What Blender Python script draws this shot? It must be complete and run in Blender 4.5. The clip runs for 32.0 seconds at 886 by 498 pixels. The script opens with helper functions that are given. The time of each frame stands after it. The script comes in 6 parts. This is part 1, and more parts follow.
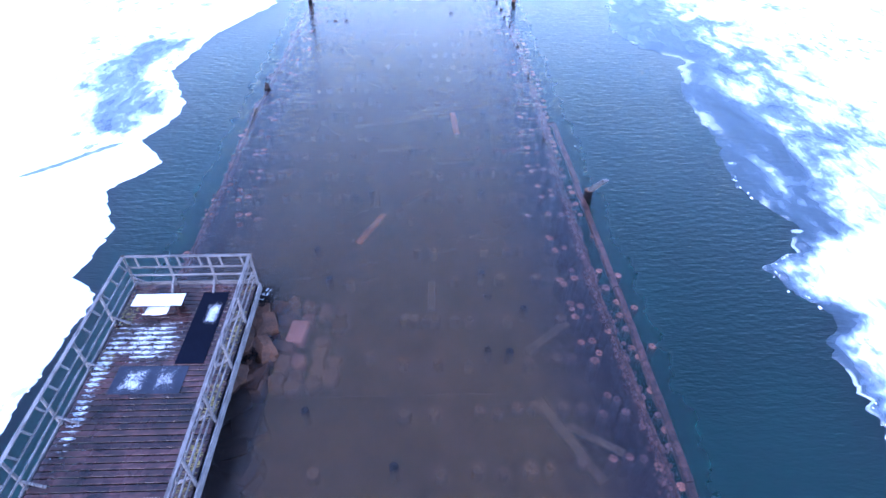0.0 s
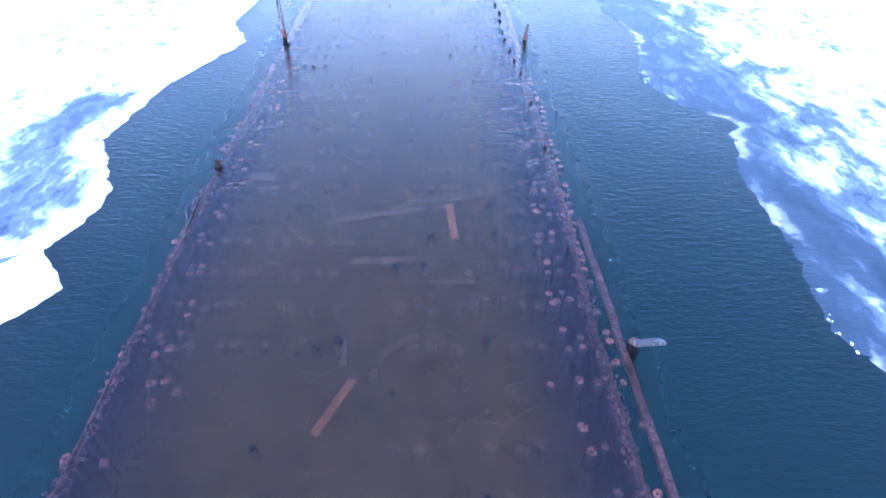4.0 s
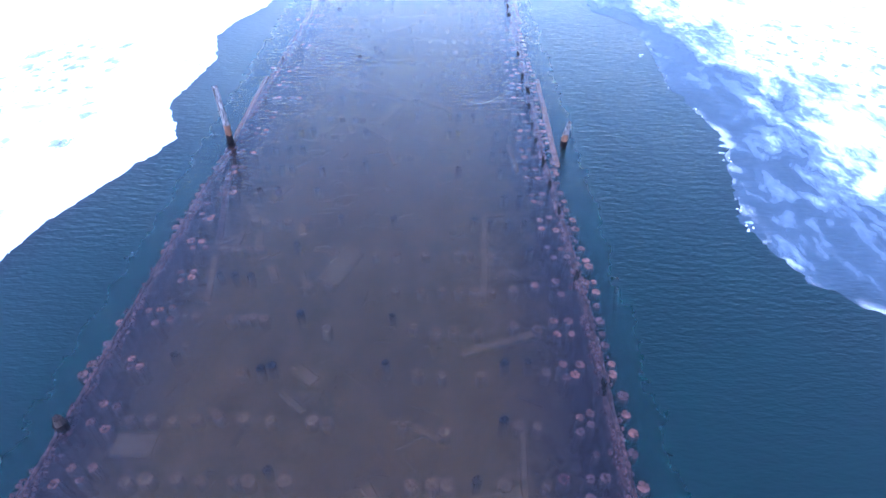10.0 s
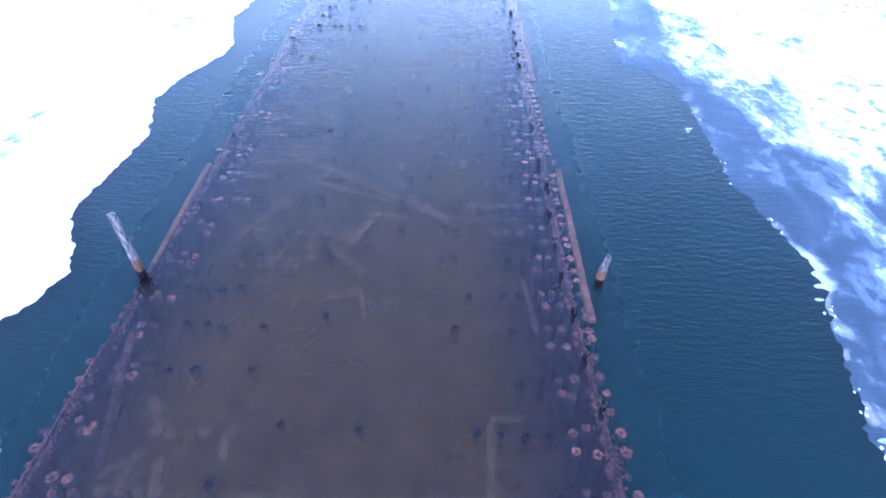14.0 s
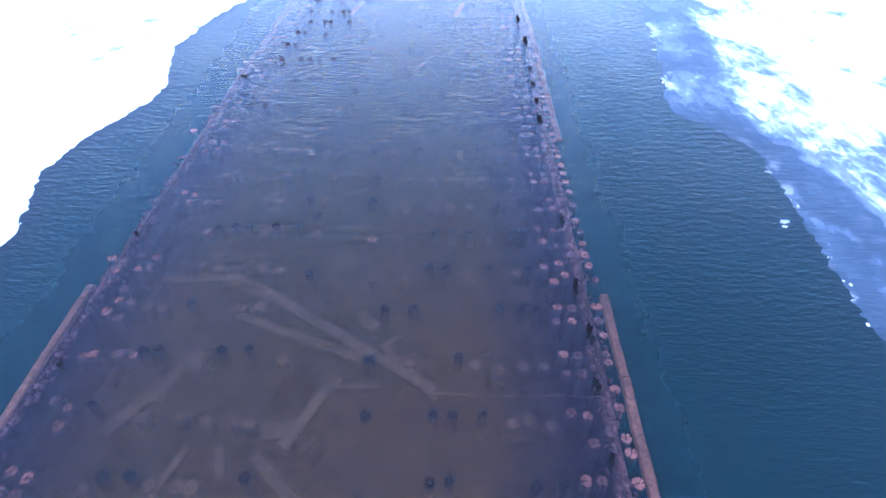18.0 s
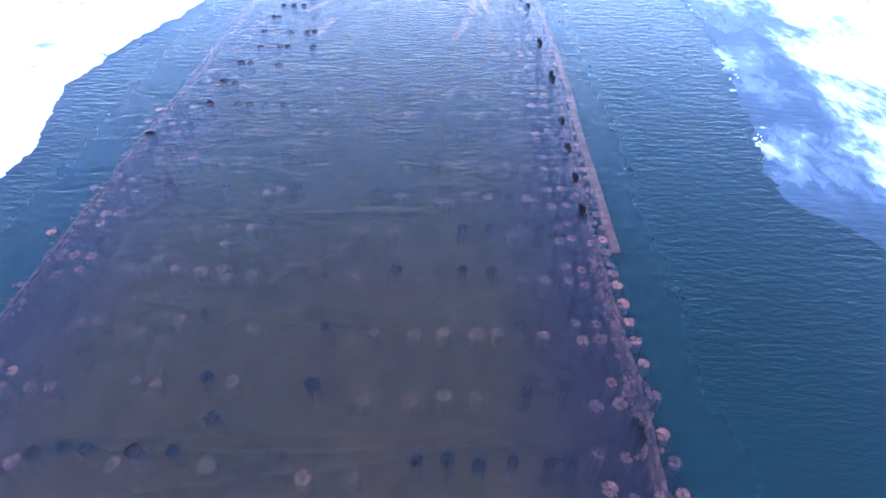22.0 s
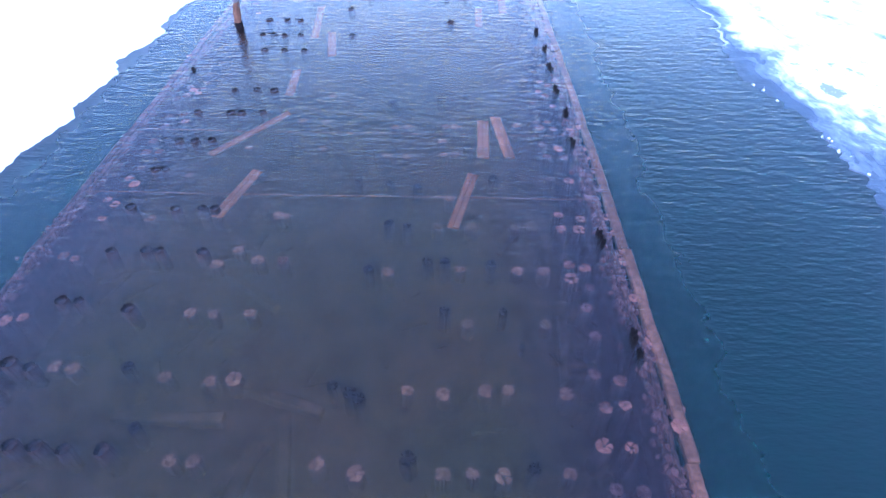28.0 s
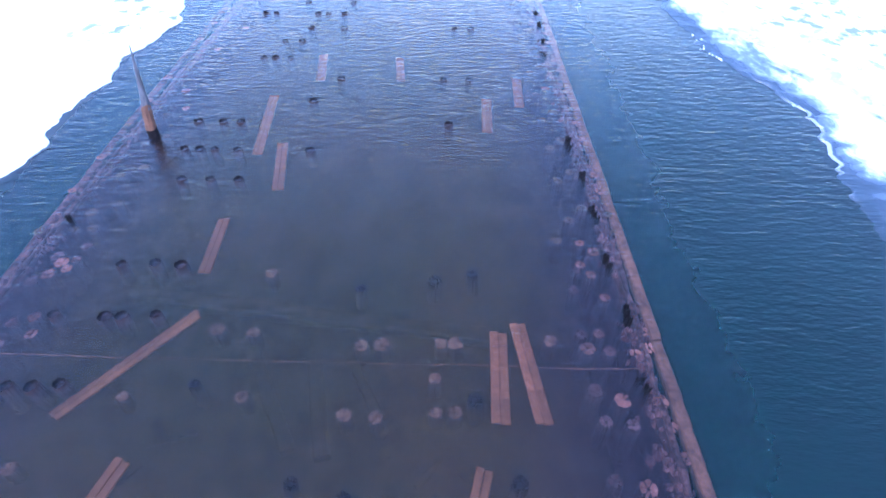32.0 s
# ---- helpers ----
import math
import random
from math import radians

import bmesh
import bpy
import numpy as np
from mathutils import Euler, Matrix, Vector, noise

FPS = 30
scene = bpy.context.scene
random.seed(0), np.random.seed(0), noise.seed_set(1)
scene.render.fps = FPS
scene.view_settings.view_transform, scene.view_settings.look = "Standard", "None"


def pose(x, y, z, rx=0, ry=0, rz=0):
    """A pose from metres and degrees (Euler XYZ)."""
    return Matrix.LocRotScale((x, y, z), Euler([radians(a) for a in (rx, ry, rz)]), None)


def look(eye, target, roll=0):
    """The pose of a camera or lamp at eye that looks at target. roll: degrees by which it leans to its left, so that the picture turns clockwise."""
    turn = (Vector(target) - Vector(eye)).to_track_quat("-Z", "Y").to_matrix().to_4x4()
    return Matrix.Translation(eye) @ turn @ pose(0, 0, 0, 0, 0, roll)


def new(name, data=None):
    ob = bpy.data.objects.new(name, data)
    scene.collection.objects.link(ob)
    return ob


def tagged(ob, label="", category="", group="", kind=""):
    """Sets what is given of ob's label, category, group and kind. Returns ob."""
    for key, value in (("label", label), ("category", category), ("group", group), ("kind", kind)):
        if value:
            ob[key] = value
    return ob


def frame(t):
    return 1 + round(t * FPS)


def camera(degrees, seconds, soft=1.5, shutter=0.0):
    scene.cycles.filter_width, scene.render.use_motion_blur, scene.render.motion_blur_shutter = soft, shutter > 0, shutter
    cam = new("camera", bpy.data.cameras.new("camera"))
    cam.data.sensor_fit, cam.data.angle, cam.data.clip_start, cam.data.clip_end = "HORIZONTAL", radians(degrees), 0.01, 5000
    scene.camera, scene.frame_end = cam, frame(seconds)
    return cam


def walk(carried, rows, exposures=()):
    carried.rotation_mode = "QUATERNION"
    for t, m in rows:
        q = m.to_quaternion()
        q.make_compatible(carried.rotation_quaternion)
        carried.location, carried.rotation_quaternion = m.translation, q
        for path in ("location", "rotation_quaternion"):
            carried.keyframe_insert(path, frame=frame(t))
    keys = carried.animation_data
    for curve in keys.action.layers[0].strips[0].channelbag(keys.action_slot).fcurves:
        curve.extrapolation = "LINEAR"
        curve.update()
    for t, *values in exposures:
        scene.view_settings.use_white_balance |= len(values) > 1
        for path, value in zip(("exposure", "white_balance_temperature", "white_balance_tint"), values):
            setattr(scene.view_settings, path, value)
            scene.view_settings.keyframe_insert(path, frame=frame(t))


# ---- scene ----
cam = camera(76.8, 32.0)
METRES, EYE, TILT, LEAN, TURN = 65.67, 12.8, 0.0, 0.5, -2.8
ROWS = [
    (0.0, 0.0, 0.0, 0.0, 0.91, -41.19, -1.04),
    (0.5, 0.0004, 0.014, -0.0003, 0.98, -41.21, -1.01),
    (1.0, 0.0009, 0.0282, -0.0004, 1.05, -41.23, -1.01),
    (1.5, 0.0015, 0.0427, -0.0006, 1.09, -41.26, -0.98),
    (2.0, 0.0018, 0.0573, -0.0009, 1.11, -41.25, -0.98),
    (2.5, 0.0023, 0.0723, -0.0009, 1.16, -41.32, -0.94),
    (3.0, 0.0027, 0.0872, -0.0012, 1.17, -41.35, -0.92),
    (3.5, 0.003, 0.1021, -0.0015, 1.17, -41.33, -0.94),
    (5.5, 0.0048, 0.1634, -0.0035, 2.26, -41.43, -0.88),
    (6.0, 0.0054, 0.1795, -0.0034, 2.47, -41.57, -0.86),
    (6.5, 0.0057, 0.1952, -0.0038, 2.64, -41.61, -0.88),
    (7.0, 0.006, 0.2108, -0.0042, 2.77, -41.65, -0.84),
    (7.5, 0.0061, 0.2264, -0.0045, 2.89, -41.7, -0.84),
    (8.0, 0.006, 0.2421, -0.005, 2.98, -41.72, -0.86),
    (8.5, 0.0062, 0.2579, -0.0049, 3.07, -41.78, -0.84),
    (9.0, 0.0064, 0.2738, -0.0049, 3.13, -41.82, -0.81),
    (9.5, 0.0066, 0.2897, -0.005, 3.22, -41.86, -0.8),
    (10.0, 0.0068, 0.3057, -0.0048, 3.33, -41.95, -0.78),
    (10.5, 0.0067, 0.3221, -0.0047, 3.37, -42.05, -0.79),
    (11.0, 0.0063, 0.338, -0.0049, 3.37, -42.02, -0.82),
    (11.5, 0.0062, 0.3543, -0.0048, 3.4, -42.12, -0.79),
    (12.0, 0.0059, 0.3707, -0.0047, 3.42, -42.21, -0.77),
    (12.5, 0.0056, 0.387, -0.005, 3.43, -42.26, -0.75),
    (13.0, 0.0054, 0.4033, -0.0056, 3.49, -42.28, -0.72),
    (13.5, 0.0049, 0.4195, -0.0062, 3.49, -42.34, -0.74),
    (14.0, 0.004, 0.4356, -0.007, 3.5, -42.34, -0.82),
    (14.5, 0.0039, 0.4513, -0.0074, 3.56, -42.33, -0.73),
    (16.5, 0.0029, 0.513, -0.019, 3.7, -42.3, -0.74),
    (17.0, 0.0024, 0.5289, -0.0226, 3.72, -42.36, -0.74),
    (17.5, 0.002, 0.5445, -0.0266, 3.73, -42.35, -0.72),
    (18.0, 0.0015, 0.5602, -0.0306, 3.77, -42.4, -0.66),
    (18.5, 0.0007, 0.5757, -0.0349, 3.76, -42.42, -0.71),
    (19.0, 0.0004, 0.5914, -0.039, 3.84, -42.48, -0.64),
    (19.5, -0.0001, 0.6071, -0.0433, 3.86, -42.52, -0.65),
    (20.0, -0.0005, 0.6226, -0.0473, 3.89, -42.56, -0.64),
    (20.5, -0.001, 0.6385, -0.0516, 3.91, -42.56, -0.63),
    (21.0, -0.0017, 0.6542, -0.0553, 3.91, -42.61, -0.65),
    (21.5, -0.002, 0.6701, -0.0585, 3.97, -42.62, -0.6),
    (22.0, -0.0028, 0.686, -0.06, 3.98, -42.79, -0.62),
    (22.5, -0.0033, 0.7016, -0.0615, 4.03, -42.82, -0.58),
    (23.0, -0.0041, 0.7175, -0.0624, 4.02, -42.95, -0.57),
    (23.5, -0.0047, 0.7332, -0.0632, 4.05, -43.03, -0.55),
    (24.0, -0.0054, 0.7487, -0.0641, 4.06, -43.04, -0.56),
    (24.5, -0.0061, 0.7642, -0.0648, 4.06, -43.07, -0.55),
    (25.0, -0.0068, 0.7798, -0.0654, 4.08, -43.11, -0.52),
    (25.5, -0.0076, 0.7953, -0.0659, 4.03, -43.11, -0.53),
    (27.5, -0.0103, 0.8559, -0.0668, 4.17, -43.32, -0.5),
    (28.0, -0.0114, 0.8718, -0.0671, 4.18, -43.42, -0.53),
    (28.5, -0.0123, 0.8875, -0.0676, 4.2, -43.47, -0.52),
    (29.0, -0.0136, 0.9029, -0.0679, 4.17, -43.59, -0.59),
    (29.5, -0.0145, 0.9181, -0.0684, 4.17, -43.63, -0.57),
    (30.0, -0.0154, 0.9334, -0.0687, 4.17, -43.71, -0.57),
    (30.5, -0.0163, 0.9486, -0.069, 4.17, -43.75, -0.59),
    (31.0, -0.0169, 0.9636, -0.0693, 4.16, -43.75, -0.55),
    (31.5, -0.0174, 0.9784, -0.07, 4.17, -43.67, -0.48),
    (32.0, -0.0181, 0.9929, -0.0704, 4.11, -43.63, -0.45),
]
EXPOSURES = [(0.0, 2.17, 5080, 28), (32.0, 2.17, 5080, 28)]
walk(cam, [(t, pose(0, 0, EYE, TILT, LEAN, TURN) @ pose(METRES * x, METRES * y, METRES * z, 90 + pitch, roll, yaw)) for t, x, y, z, yaw, pitch, roll in ROWS], EXPOSURES)

# ---- light ----
world = bpy.data.worlds.new("sky")
scene.world = world
world.use_nodes = True
wn = world.node_tree.nodes
sky = wn.new("ShaderNodeTexSky")
sky.sky_type = "NISHITA"
sky.sun_disc = False
sky.sun_elevation, sky.sun_rotation = radians(42), radians(195)
sky.air_density, sky.dust_density, sky.ozone_density = 1.2, 0.7, 3.2
world.node_tree.links.new(sky.outputs[0], wn["Background"].inputs[0])
wn["Background"].inputs[1].default_value = 0.15
sun = new("sun", bpy.data.lights.new("sun", "SUN"))
sun.data.energy, sun.data.angle, sun.data.color = 0.6, radians(16), (1.0, 0.95, 0.9)
sun.matrix_world = look((0, 0, 40), (7.8, 29.0, 13))


# ---- materials ----
def mat(name):
    m = bpy.data.materials.new(name)
    m.use_nodes = True
    nt = m.node_tree
    return m, nt, nt.nodes, nt.links, nt.nodes["Principled BSDF"]


def add(nt, kind, **kw):
    n = nt.nodes.new(kind)
    for k, v in kw.items():
        n.inputs[k].default_value = v
    return n


def coords(nt, stretch=(1, 1, 1), space="Object"):
    tc = nt.nodes.new("ShaderNodeTexCoord")
    mp = nt.nodes.new("ShaderNodeMapping")
    mp.inputs["Scale"].default_value = stretch
    nt.links.new(tc.outputs[space], mp.inputs[0])
    return mp.outputs[0]


def noise_tex(nt, vec, scale, detail=4.0, rough=0.55, distort=0.0):
    n = add(nt, "ShaderNodeTexNoise", Scale=scale, Detail=detail, Roughness=rough, Distortion=distort)
    nt.links.new(vec, n.inputs["Vector"])
    return n.outputs["Fac"]


def ramp(nt, fac, stops):
    r = nt.nodes.new("ShaderNodeValToRGB")
    el = r.color_ramp.elements
    while len(el) < len(stops):
        el.new(0.5)
    for e, (p, c) in zip(el, stops):
        e.position, e.color = p, (*c, 1) if len(c) == 3 else c
    nt.links.new(fac, r.inputs[0])
    return r.outputs[0]


def mixc(nt, fac, a, b, mode="MIX"):
    m = nt.nodes.new("ShaderNodeMix")
    m.data_type, m.blend_type = "RGBA", mode
    for sock, v in ((m.inputs[0], fac), (m.inputs[6], a), (m.inputs[7], b)):
        if isinstance(v, (int, float)):
            sock.default_value = v
        elif isinstance(v, tuple):
            sock.default_value = (*v, 1)
        else:
            nt.links.new(v, sock)
    return m.outputs[2]


def bump(nt, height, strength, dist, bsdf):
    b = add(nt, "ShaderNodeBump", Strength=strength, Distance=dist)
    nt.links.new(height, b.inputs["Height"])
    nt.links.new(b.outputs[0], bsdf.inputs["Normal"])
    return b


def wood(name, dark, light, grain=(3, 3, 3), scale=6.0, rough=0.8, blotch=0.5, wet=None, tint=0.35, bumpy=0.5, spread=(0.3, 0.7), stained=False, patchy=0.0):
    """Timber with grain, larger stains and a shade of its own for each piece."""
    m, nt, nodes, links, p = mat(name)
    v = coords(nt, grain)
    g = noise_tex(nt, v, scale, 6, 0.65, 0.4)
    base = ramp(nt, g, [(spread[0], dark), (spread[1], light)])
    v2 = nodes.new("ShaderNodeNewGeometry").outputs["Position"] if stained else coords(nt, (1, 1, 1), "Object")
    s = noise_tex(nt, v2, 1.7, 4, 0.6)
    st = ramp(nt, s, [(0.35, (1 - blotch,) * 3), (0.62, (1, 1, 1))])
    c = mixc(nt, 1.0, base, st, "MULTIPLY")
    if patchy:
        spots = noise_tex(nt, v2, 7.5, 5, 0.7, 0.6)
        c = mixc(nt, 1.0, c, ramp(nt, spots, [(0.40, (1 - patchy,) * 3), (0.56, (1, 1, 1))]), "MULTIPLY")
    oi = nodes.new("ShaderNodeObjectInfo")
    rr = ramp(nt, oi.outputs["Random"], [(0.0, (1 - tint,) * 3), (1.0, (1, 1, 1))])
    c = mixc(nt, 1.0, c, rr, "MULTIPLY")
    links.new(c, p.inputs["Base Color"])
    if wet:
        w = ramp(nt, noise_tex(nt, v2, 2.3, 3), [(0.4, (wet,) * 3), (0.65, (rough,) * 3)])
        links.new(w, p.inputs["Roughness"])
    else:
        p.inputs["Roughness"].default_value = rough
    bump(nt, g, bumpy, 0.02, p)
    return m


M_DECK = wood("deck_wood", (0.018, 0.008, 0.008), (0.125, 0.05, 0.045), (0.6, 6, 6), 5, 0.55, 0.75, wet=0.14, tint=0.55, stained=True)
M_RAIL = wood("weathered_rail", (0.05, 0.044, 0.042), (0.35, 0.312, 0.305), (16, 0.8, 16), 3, 0.85, 0.35, spread=(0.36, 0.6))
M_RAIL_X = wood("weathered_cross_rail", (0.05, 0.044, 0.042), (0.35, 0.312, 0.305), (0.8, 16, 16), 3, 0.85, 0.35, spread=(0.36, 0.6))
M_DRY = wood("dry_post_wood", (0.025, 0.022, 0.022), (0.38, 0.36, 0.37), (9, 9, 0.9), 4, 0.85, 0.4, spread=(0.44, 0.6))
# Serves wet black wood and the painted shade on sunken timber sides.
M_WET_AND_SHADE = wood("wet_black_wood_and_shade", (0.003, 0.0025, 0.004), (0.016, 0.012, 0.014), (2, 2, 2), 6, 0.75, 0.4)
M_WET_AND_SHADE.node_tree.nodes["Principled BSDF"].inputs["Specular IOR Level"].default_value = 0.15
M_PILE = wood("pile_end_grain", (0.27, 0.10, 0.075), (0.52, 0.225, 0.165), (1, 1, 1), 9, 0.9, 0.35, tint=0.4)
M_BARK = wood("pile_side_wood", (0.022, 0.016, 0.020), (0.05, 0.036, 0.04), (3, 3, 0.6), 6, 0.9, 0.4)
M_SILTED = wood("silted_timber", (0.085, 0.06, 0.034), (0.24, 0.168, 0.092), (2, 2, 2), 3, 0.95, 0.6)
M_PLANK = wood("orange_plank", (0.24, 0.085, 0.036), (0.44, 0.175, 0.085), (2, 2, 2), 5, 0.9, 0.35, tint=0.25)
M_WALL = wood("wall_timber", (0.085, 0.036, 0.038), (0.28, 0.13, 0.12), (2, 2, 2), 5, 0.9, 0.6, tint=0.4, patchy=0.75)
M_ALGAE = wood("algae_timber", (0.05, 0.021, 0.026), (0.16, 0.07, 0.07), (1.5, 1.5, 1.5), 6, 0.95, 0.5, tint=0.3, patchy=0.7)
M_CRUST, _nt, _n, _l, _p = mat("mussel_crust")
_l.new(ramp(_nt, _n.new("ShaderNodeNewGeometry").outputs["Random Per Island"], [(0.0, (0.05, 0.022, 0.03)), (0.5, (0.09, 0.04, 0.043)), (1.0, (0.19, 0.09, 0.09))]), _p.inputs["Base Color"])
_p.inputs["Roughness"].default_value = 0.9
M_WALE = wood("tan_wale_timber", (0.18, 0.078, 0.048), (0.36, 0.17, 0.105), (2, 2, 2), 4, 0.9, 0.4, tint=0.25, patchy=0.4)
M_SILTPILE = wood("silted_pile_end", (0.09, 0.057, 0.032), (0.19, 0.121, 0.072), (1, 1, 1), 7, 0.95, 0.35, tint=0.4)
M_MAUVE = wood("mauve_pile_end", (0.10, 0.046, 0.05), (0.25, 0.135, 0.135), (1, 1, 1), 11, 0.9, 0.5, tint=0.4)
M_DULLPILE = wood("dull_pile_end", (0.21, 0.096, 0.065), (0.39, 0.21, 0.15), (1, 1, 1), 8, 0.9, 0.4, tint=0.4)
M_FENDER = wood("dull_fender_end", (0.16, 0.062, 0.05), (0.36, 0.165, 0.135), (1, 1, 1), 8, 0.9, 0.45, tint=0.4)
M_RUSTPILE = wood("rusty_pile_rim", (0.05, 0.012, 0.014), (0.16, 0.045, 0.045), (1, 1, 1), 9, 0.9, 0.3)
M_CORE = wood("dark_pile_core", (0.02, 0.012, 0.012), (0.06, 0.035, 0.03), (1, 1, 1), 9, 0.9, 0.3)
M_SHAFT = wood("murky_shaft_wood", (0.03, 0.015, 0.016), (0.055, 0.028, 0.03), (3, 3, 0.6), 6, 0.95, 0.3)
M_RUST = wood("stained_post_wood", (0.05, 0.022, 0.014), (0.30, 0.13, 0.07), (6, 6, 0.8), 4, 0.8, 0.5)
M_GREYPOST = wood("grey_post_wood", (0.02, 0.02, 0.024), (0.20, 0.20, 0.22), (8, 8, 0.7), 4, 0.8, 0.3)
M_STEEL = wood("rubber_mat", (0.003, 0.004, 0.010), (0.007, 0.009, 0.020), (1, 1, 1), 30, 0.8, 0.2)
M_STEEL.node_tree.nodes["Principled BSDF"].inputs["Specular IOR Level"].default_value = 0.06
# Wet sheen on the second mat is put into this lighter blue colour.
M_SLATE = wood("sheen_rubber_mat", (0.012, 0.015, 0.03), (0.032, 0.036, 0.066), (1, 1, 1), 9, 0.6, 0.4)


def make_snow():
    m, nt, nodes, links, p = mat("snow")
    v = coords(nt)
    n = noise_tex(nt, v, 0.8, 6, 0.6)
    links.new(ramp(nt, n, [(0.25, (0.80, 0.84, 0.90)), (0.5, (0.90, 0.92, 0.95))]), p.inputs["Base Color"])
    p.inputs["Roughness"].default_value = 0.7
    bump(nt, noise_tex(nt, v, 3.0, 6), 0.4, 0.04, p)
    return m


def make_ice(name, scale, seed, fade, wet=0.0):
    """Snow-covered ice that thins into wet blue slush towards the open water; u is 0 at the rim and 1 at the snow line."""
    m, nt, nodes, links, p = mat(name)
    tc = nodes.new("ShaderNodeTexCoord")
    mp = add(nt, "ShaderNodeMapping", Location=(seed, seed * 0.7, 0), Scale=(1, 0.75, 1))
    links.new(tc.outputs["Object"], mp.inputs[0])
    turned = add(nt, "ShaderNodeMapping", Rotation=(0, 0, 0.6), Scale=(1.0, 0.75, 1))
    links.new(mp.outputs[0], turned.inputs[0])
    n = noise_tex(nt, turned.outputs[0], scale * 1.5, 8, 0.56, 0.6)
    fine = noise_tex(nt, turned.outputs[0], scale * 7, 7, 0.62, 0.8)
    mx = mixc(nt, 0.3, n, fine)
    uv = nodes.new("ShaderNodeUVMap")
    uv.uv_map = "rim"
    sep = nodes.new("ShaderNodeSeparateXYZ")
    links.new(uv.outputs[0], sep.inputs[0])
    rise = add(nt, "ShaderNodeMapRange")
    for k, v in (("From Min", 0.0), ("From Max", 2.0), ("To Min", -fade), ("To Max", fade)):
        rise.inputs[k].default_value = v
    links.new(sep.outputs[0], rise.inputs["Value"])
    sm = nodes.new("ShaderNodeMath")
    links.new(mx, sm.inputs[0])
    links.new(rise.outputs[0], sm.inputs[1])
    c = ramp(nt, sm.outputs[0], [(0.36 + wet, (0.15 - wet, 0.19 - wet, 0.23 - wet)), (0.45 + wet, (0.26 - wet, 0.31 - wet, 0.37 - wet)), (0.50 + wet, (0.55, 0.60, 0.66)), (0.54 + wet * 1.2, (0.92, 0.93, 0.95))])
    spots = mixc(nt, 1.0, ramp(nt, noise_tex(nt, mp.outputs[0], 0.1, 3, 0.5), [(0.50, (0, 0, 0)), (0.60, (1, 1, 1))]), ramp(nt, noise_tex(nt, mp.outputs[0], 1.6, 5, 0.6), [(0.56, (0, 0, 0)), (0.62, (1, 1, 1))]), "MULTIPLY")
    c = mixc(nt, spots, c, (0.26, 0.28, 0.32))
    craze = ramp(nt, noise_tex(nt, mp.outputs[0], 2.2, 9, 0.75, 1.5), [(0.48, (0, 0, 0)), (0.50, (0.12, 0.12, 0.12)), (0.52, (0, 0, 0)), (0.60, (0, 0, 0)), (0.68, (0.45, 0.45, 0.45))])
    c = mixc(nt, craze, c, (0.72, 0.76, 0.80))
    if wet:
        lip = ramp(nt, sep.outputs[0], [(0.31, (1, 1, 1)), (0.37, (0, 0, 0))])
        lobes = ramp(nt, noise_tex(nt, mp.outputs[0], 0.45, 4, 0.6), [(0.52, (0, 0, 0)), (0.60, (1, 1, 1))])
        c = mixc(nt, mixc(nt, 1.0, lip, lobes, "MULTIPLY"), c, (0.9, 0.92, 0.95))
    links.new(c, p.inputs["Base Color"])
    links.new(ramp(nt, sm.outputs[0], [(0.40, (0.15, 0.15, 0.15)), (0.6, (0.75, 0.75, 0.75))]), p.inputs["Roughness"])
    links.new(ramp(nt, sm.outputs[0], [(0.25, (0.3, 0.3, 0.3)), (0.38 + wet, (0.7 - wet * 2,) * 3), (0.49 + wet, (1, 1, 1))]), p.inputs["Alpha"])
    bump(nt, fine, 0.35, 0.03, p)
    return m


M_FLOE, _nt, _n, _l, _p = mat("wet_ice")
_l.new(ramp(_nt, noise_tex(_nt, coords(_nt), 6.0, 5), [(0.35, (0.26, 0.33, 0.40)), (0.65, (0.58, 0.64, 0.70))]), _p.inputs["Base Color"])
_p.inputs["Roughness"].default_value = 0.25
M_CRACK, _nt, _n, _l, _p = mat("wet_crack")
_l.new(ramp(_nt, noise_tex(_nt, coords(_nt), 5.0, 5), [(0.35, (0.10, 0.14, 0.18)), (0.65, (0.24, 0.28, 0.33))]), _p.inputs["Base Color"])
_p.inputs["Roughness"].default_value = 0.3
M_MELT, _nt, _n, _l, _p = mat("wet_snow_patch")
_l.new(ramp(_nt, noise_tex(_nt, coords(_nt), 4.0, 6, 0.7), [(0.36, (0.24, 0.27, 0.31)), (0.6, (0.44, 0.47, 0.51))]), _p.inputs["Base Color"])
_l.new(ramp(_nt, noise_tex(_nt, coords(_nt), 6.0, 6, 0.7), [(0.42, (0, 0, 0)), (0.52, (0.9, 0.9, 0.9))]), _p.inputs["Alpha"])
_p.inputs["Roughness"].default_value = 0.3
M_SNOW = make_snow()
M_ICE_L = make_ice("snow_ice", 0.30, 3.0, 0.26)
M_ICE_R = make_ice("slushy_ice", 0.30, 11.0, 0.17, 0.052)


def crests(nt):
    """Height of the wind ripples, two sizes of them."""
    w1 = noise_tex(nt, coords(nt, (0.42, 1.35, 1)), 3.9, 1, 0.5, 0.3)
    w2 = noise_tex(nt, coords(nt, (0.5, 1.5, 1)), 9.5, 1, 0.5, 0.2)
    return mixc(nt, 0.32, w1, w2)


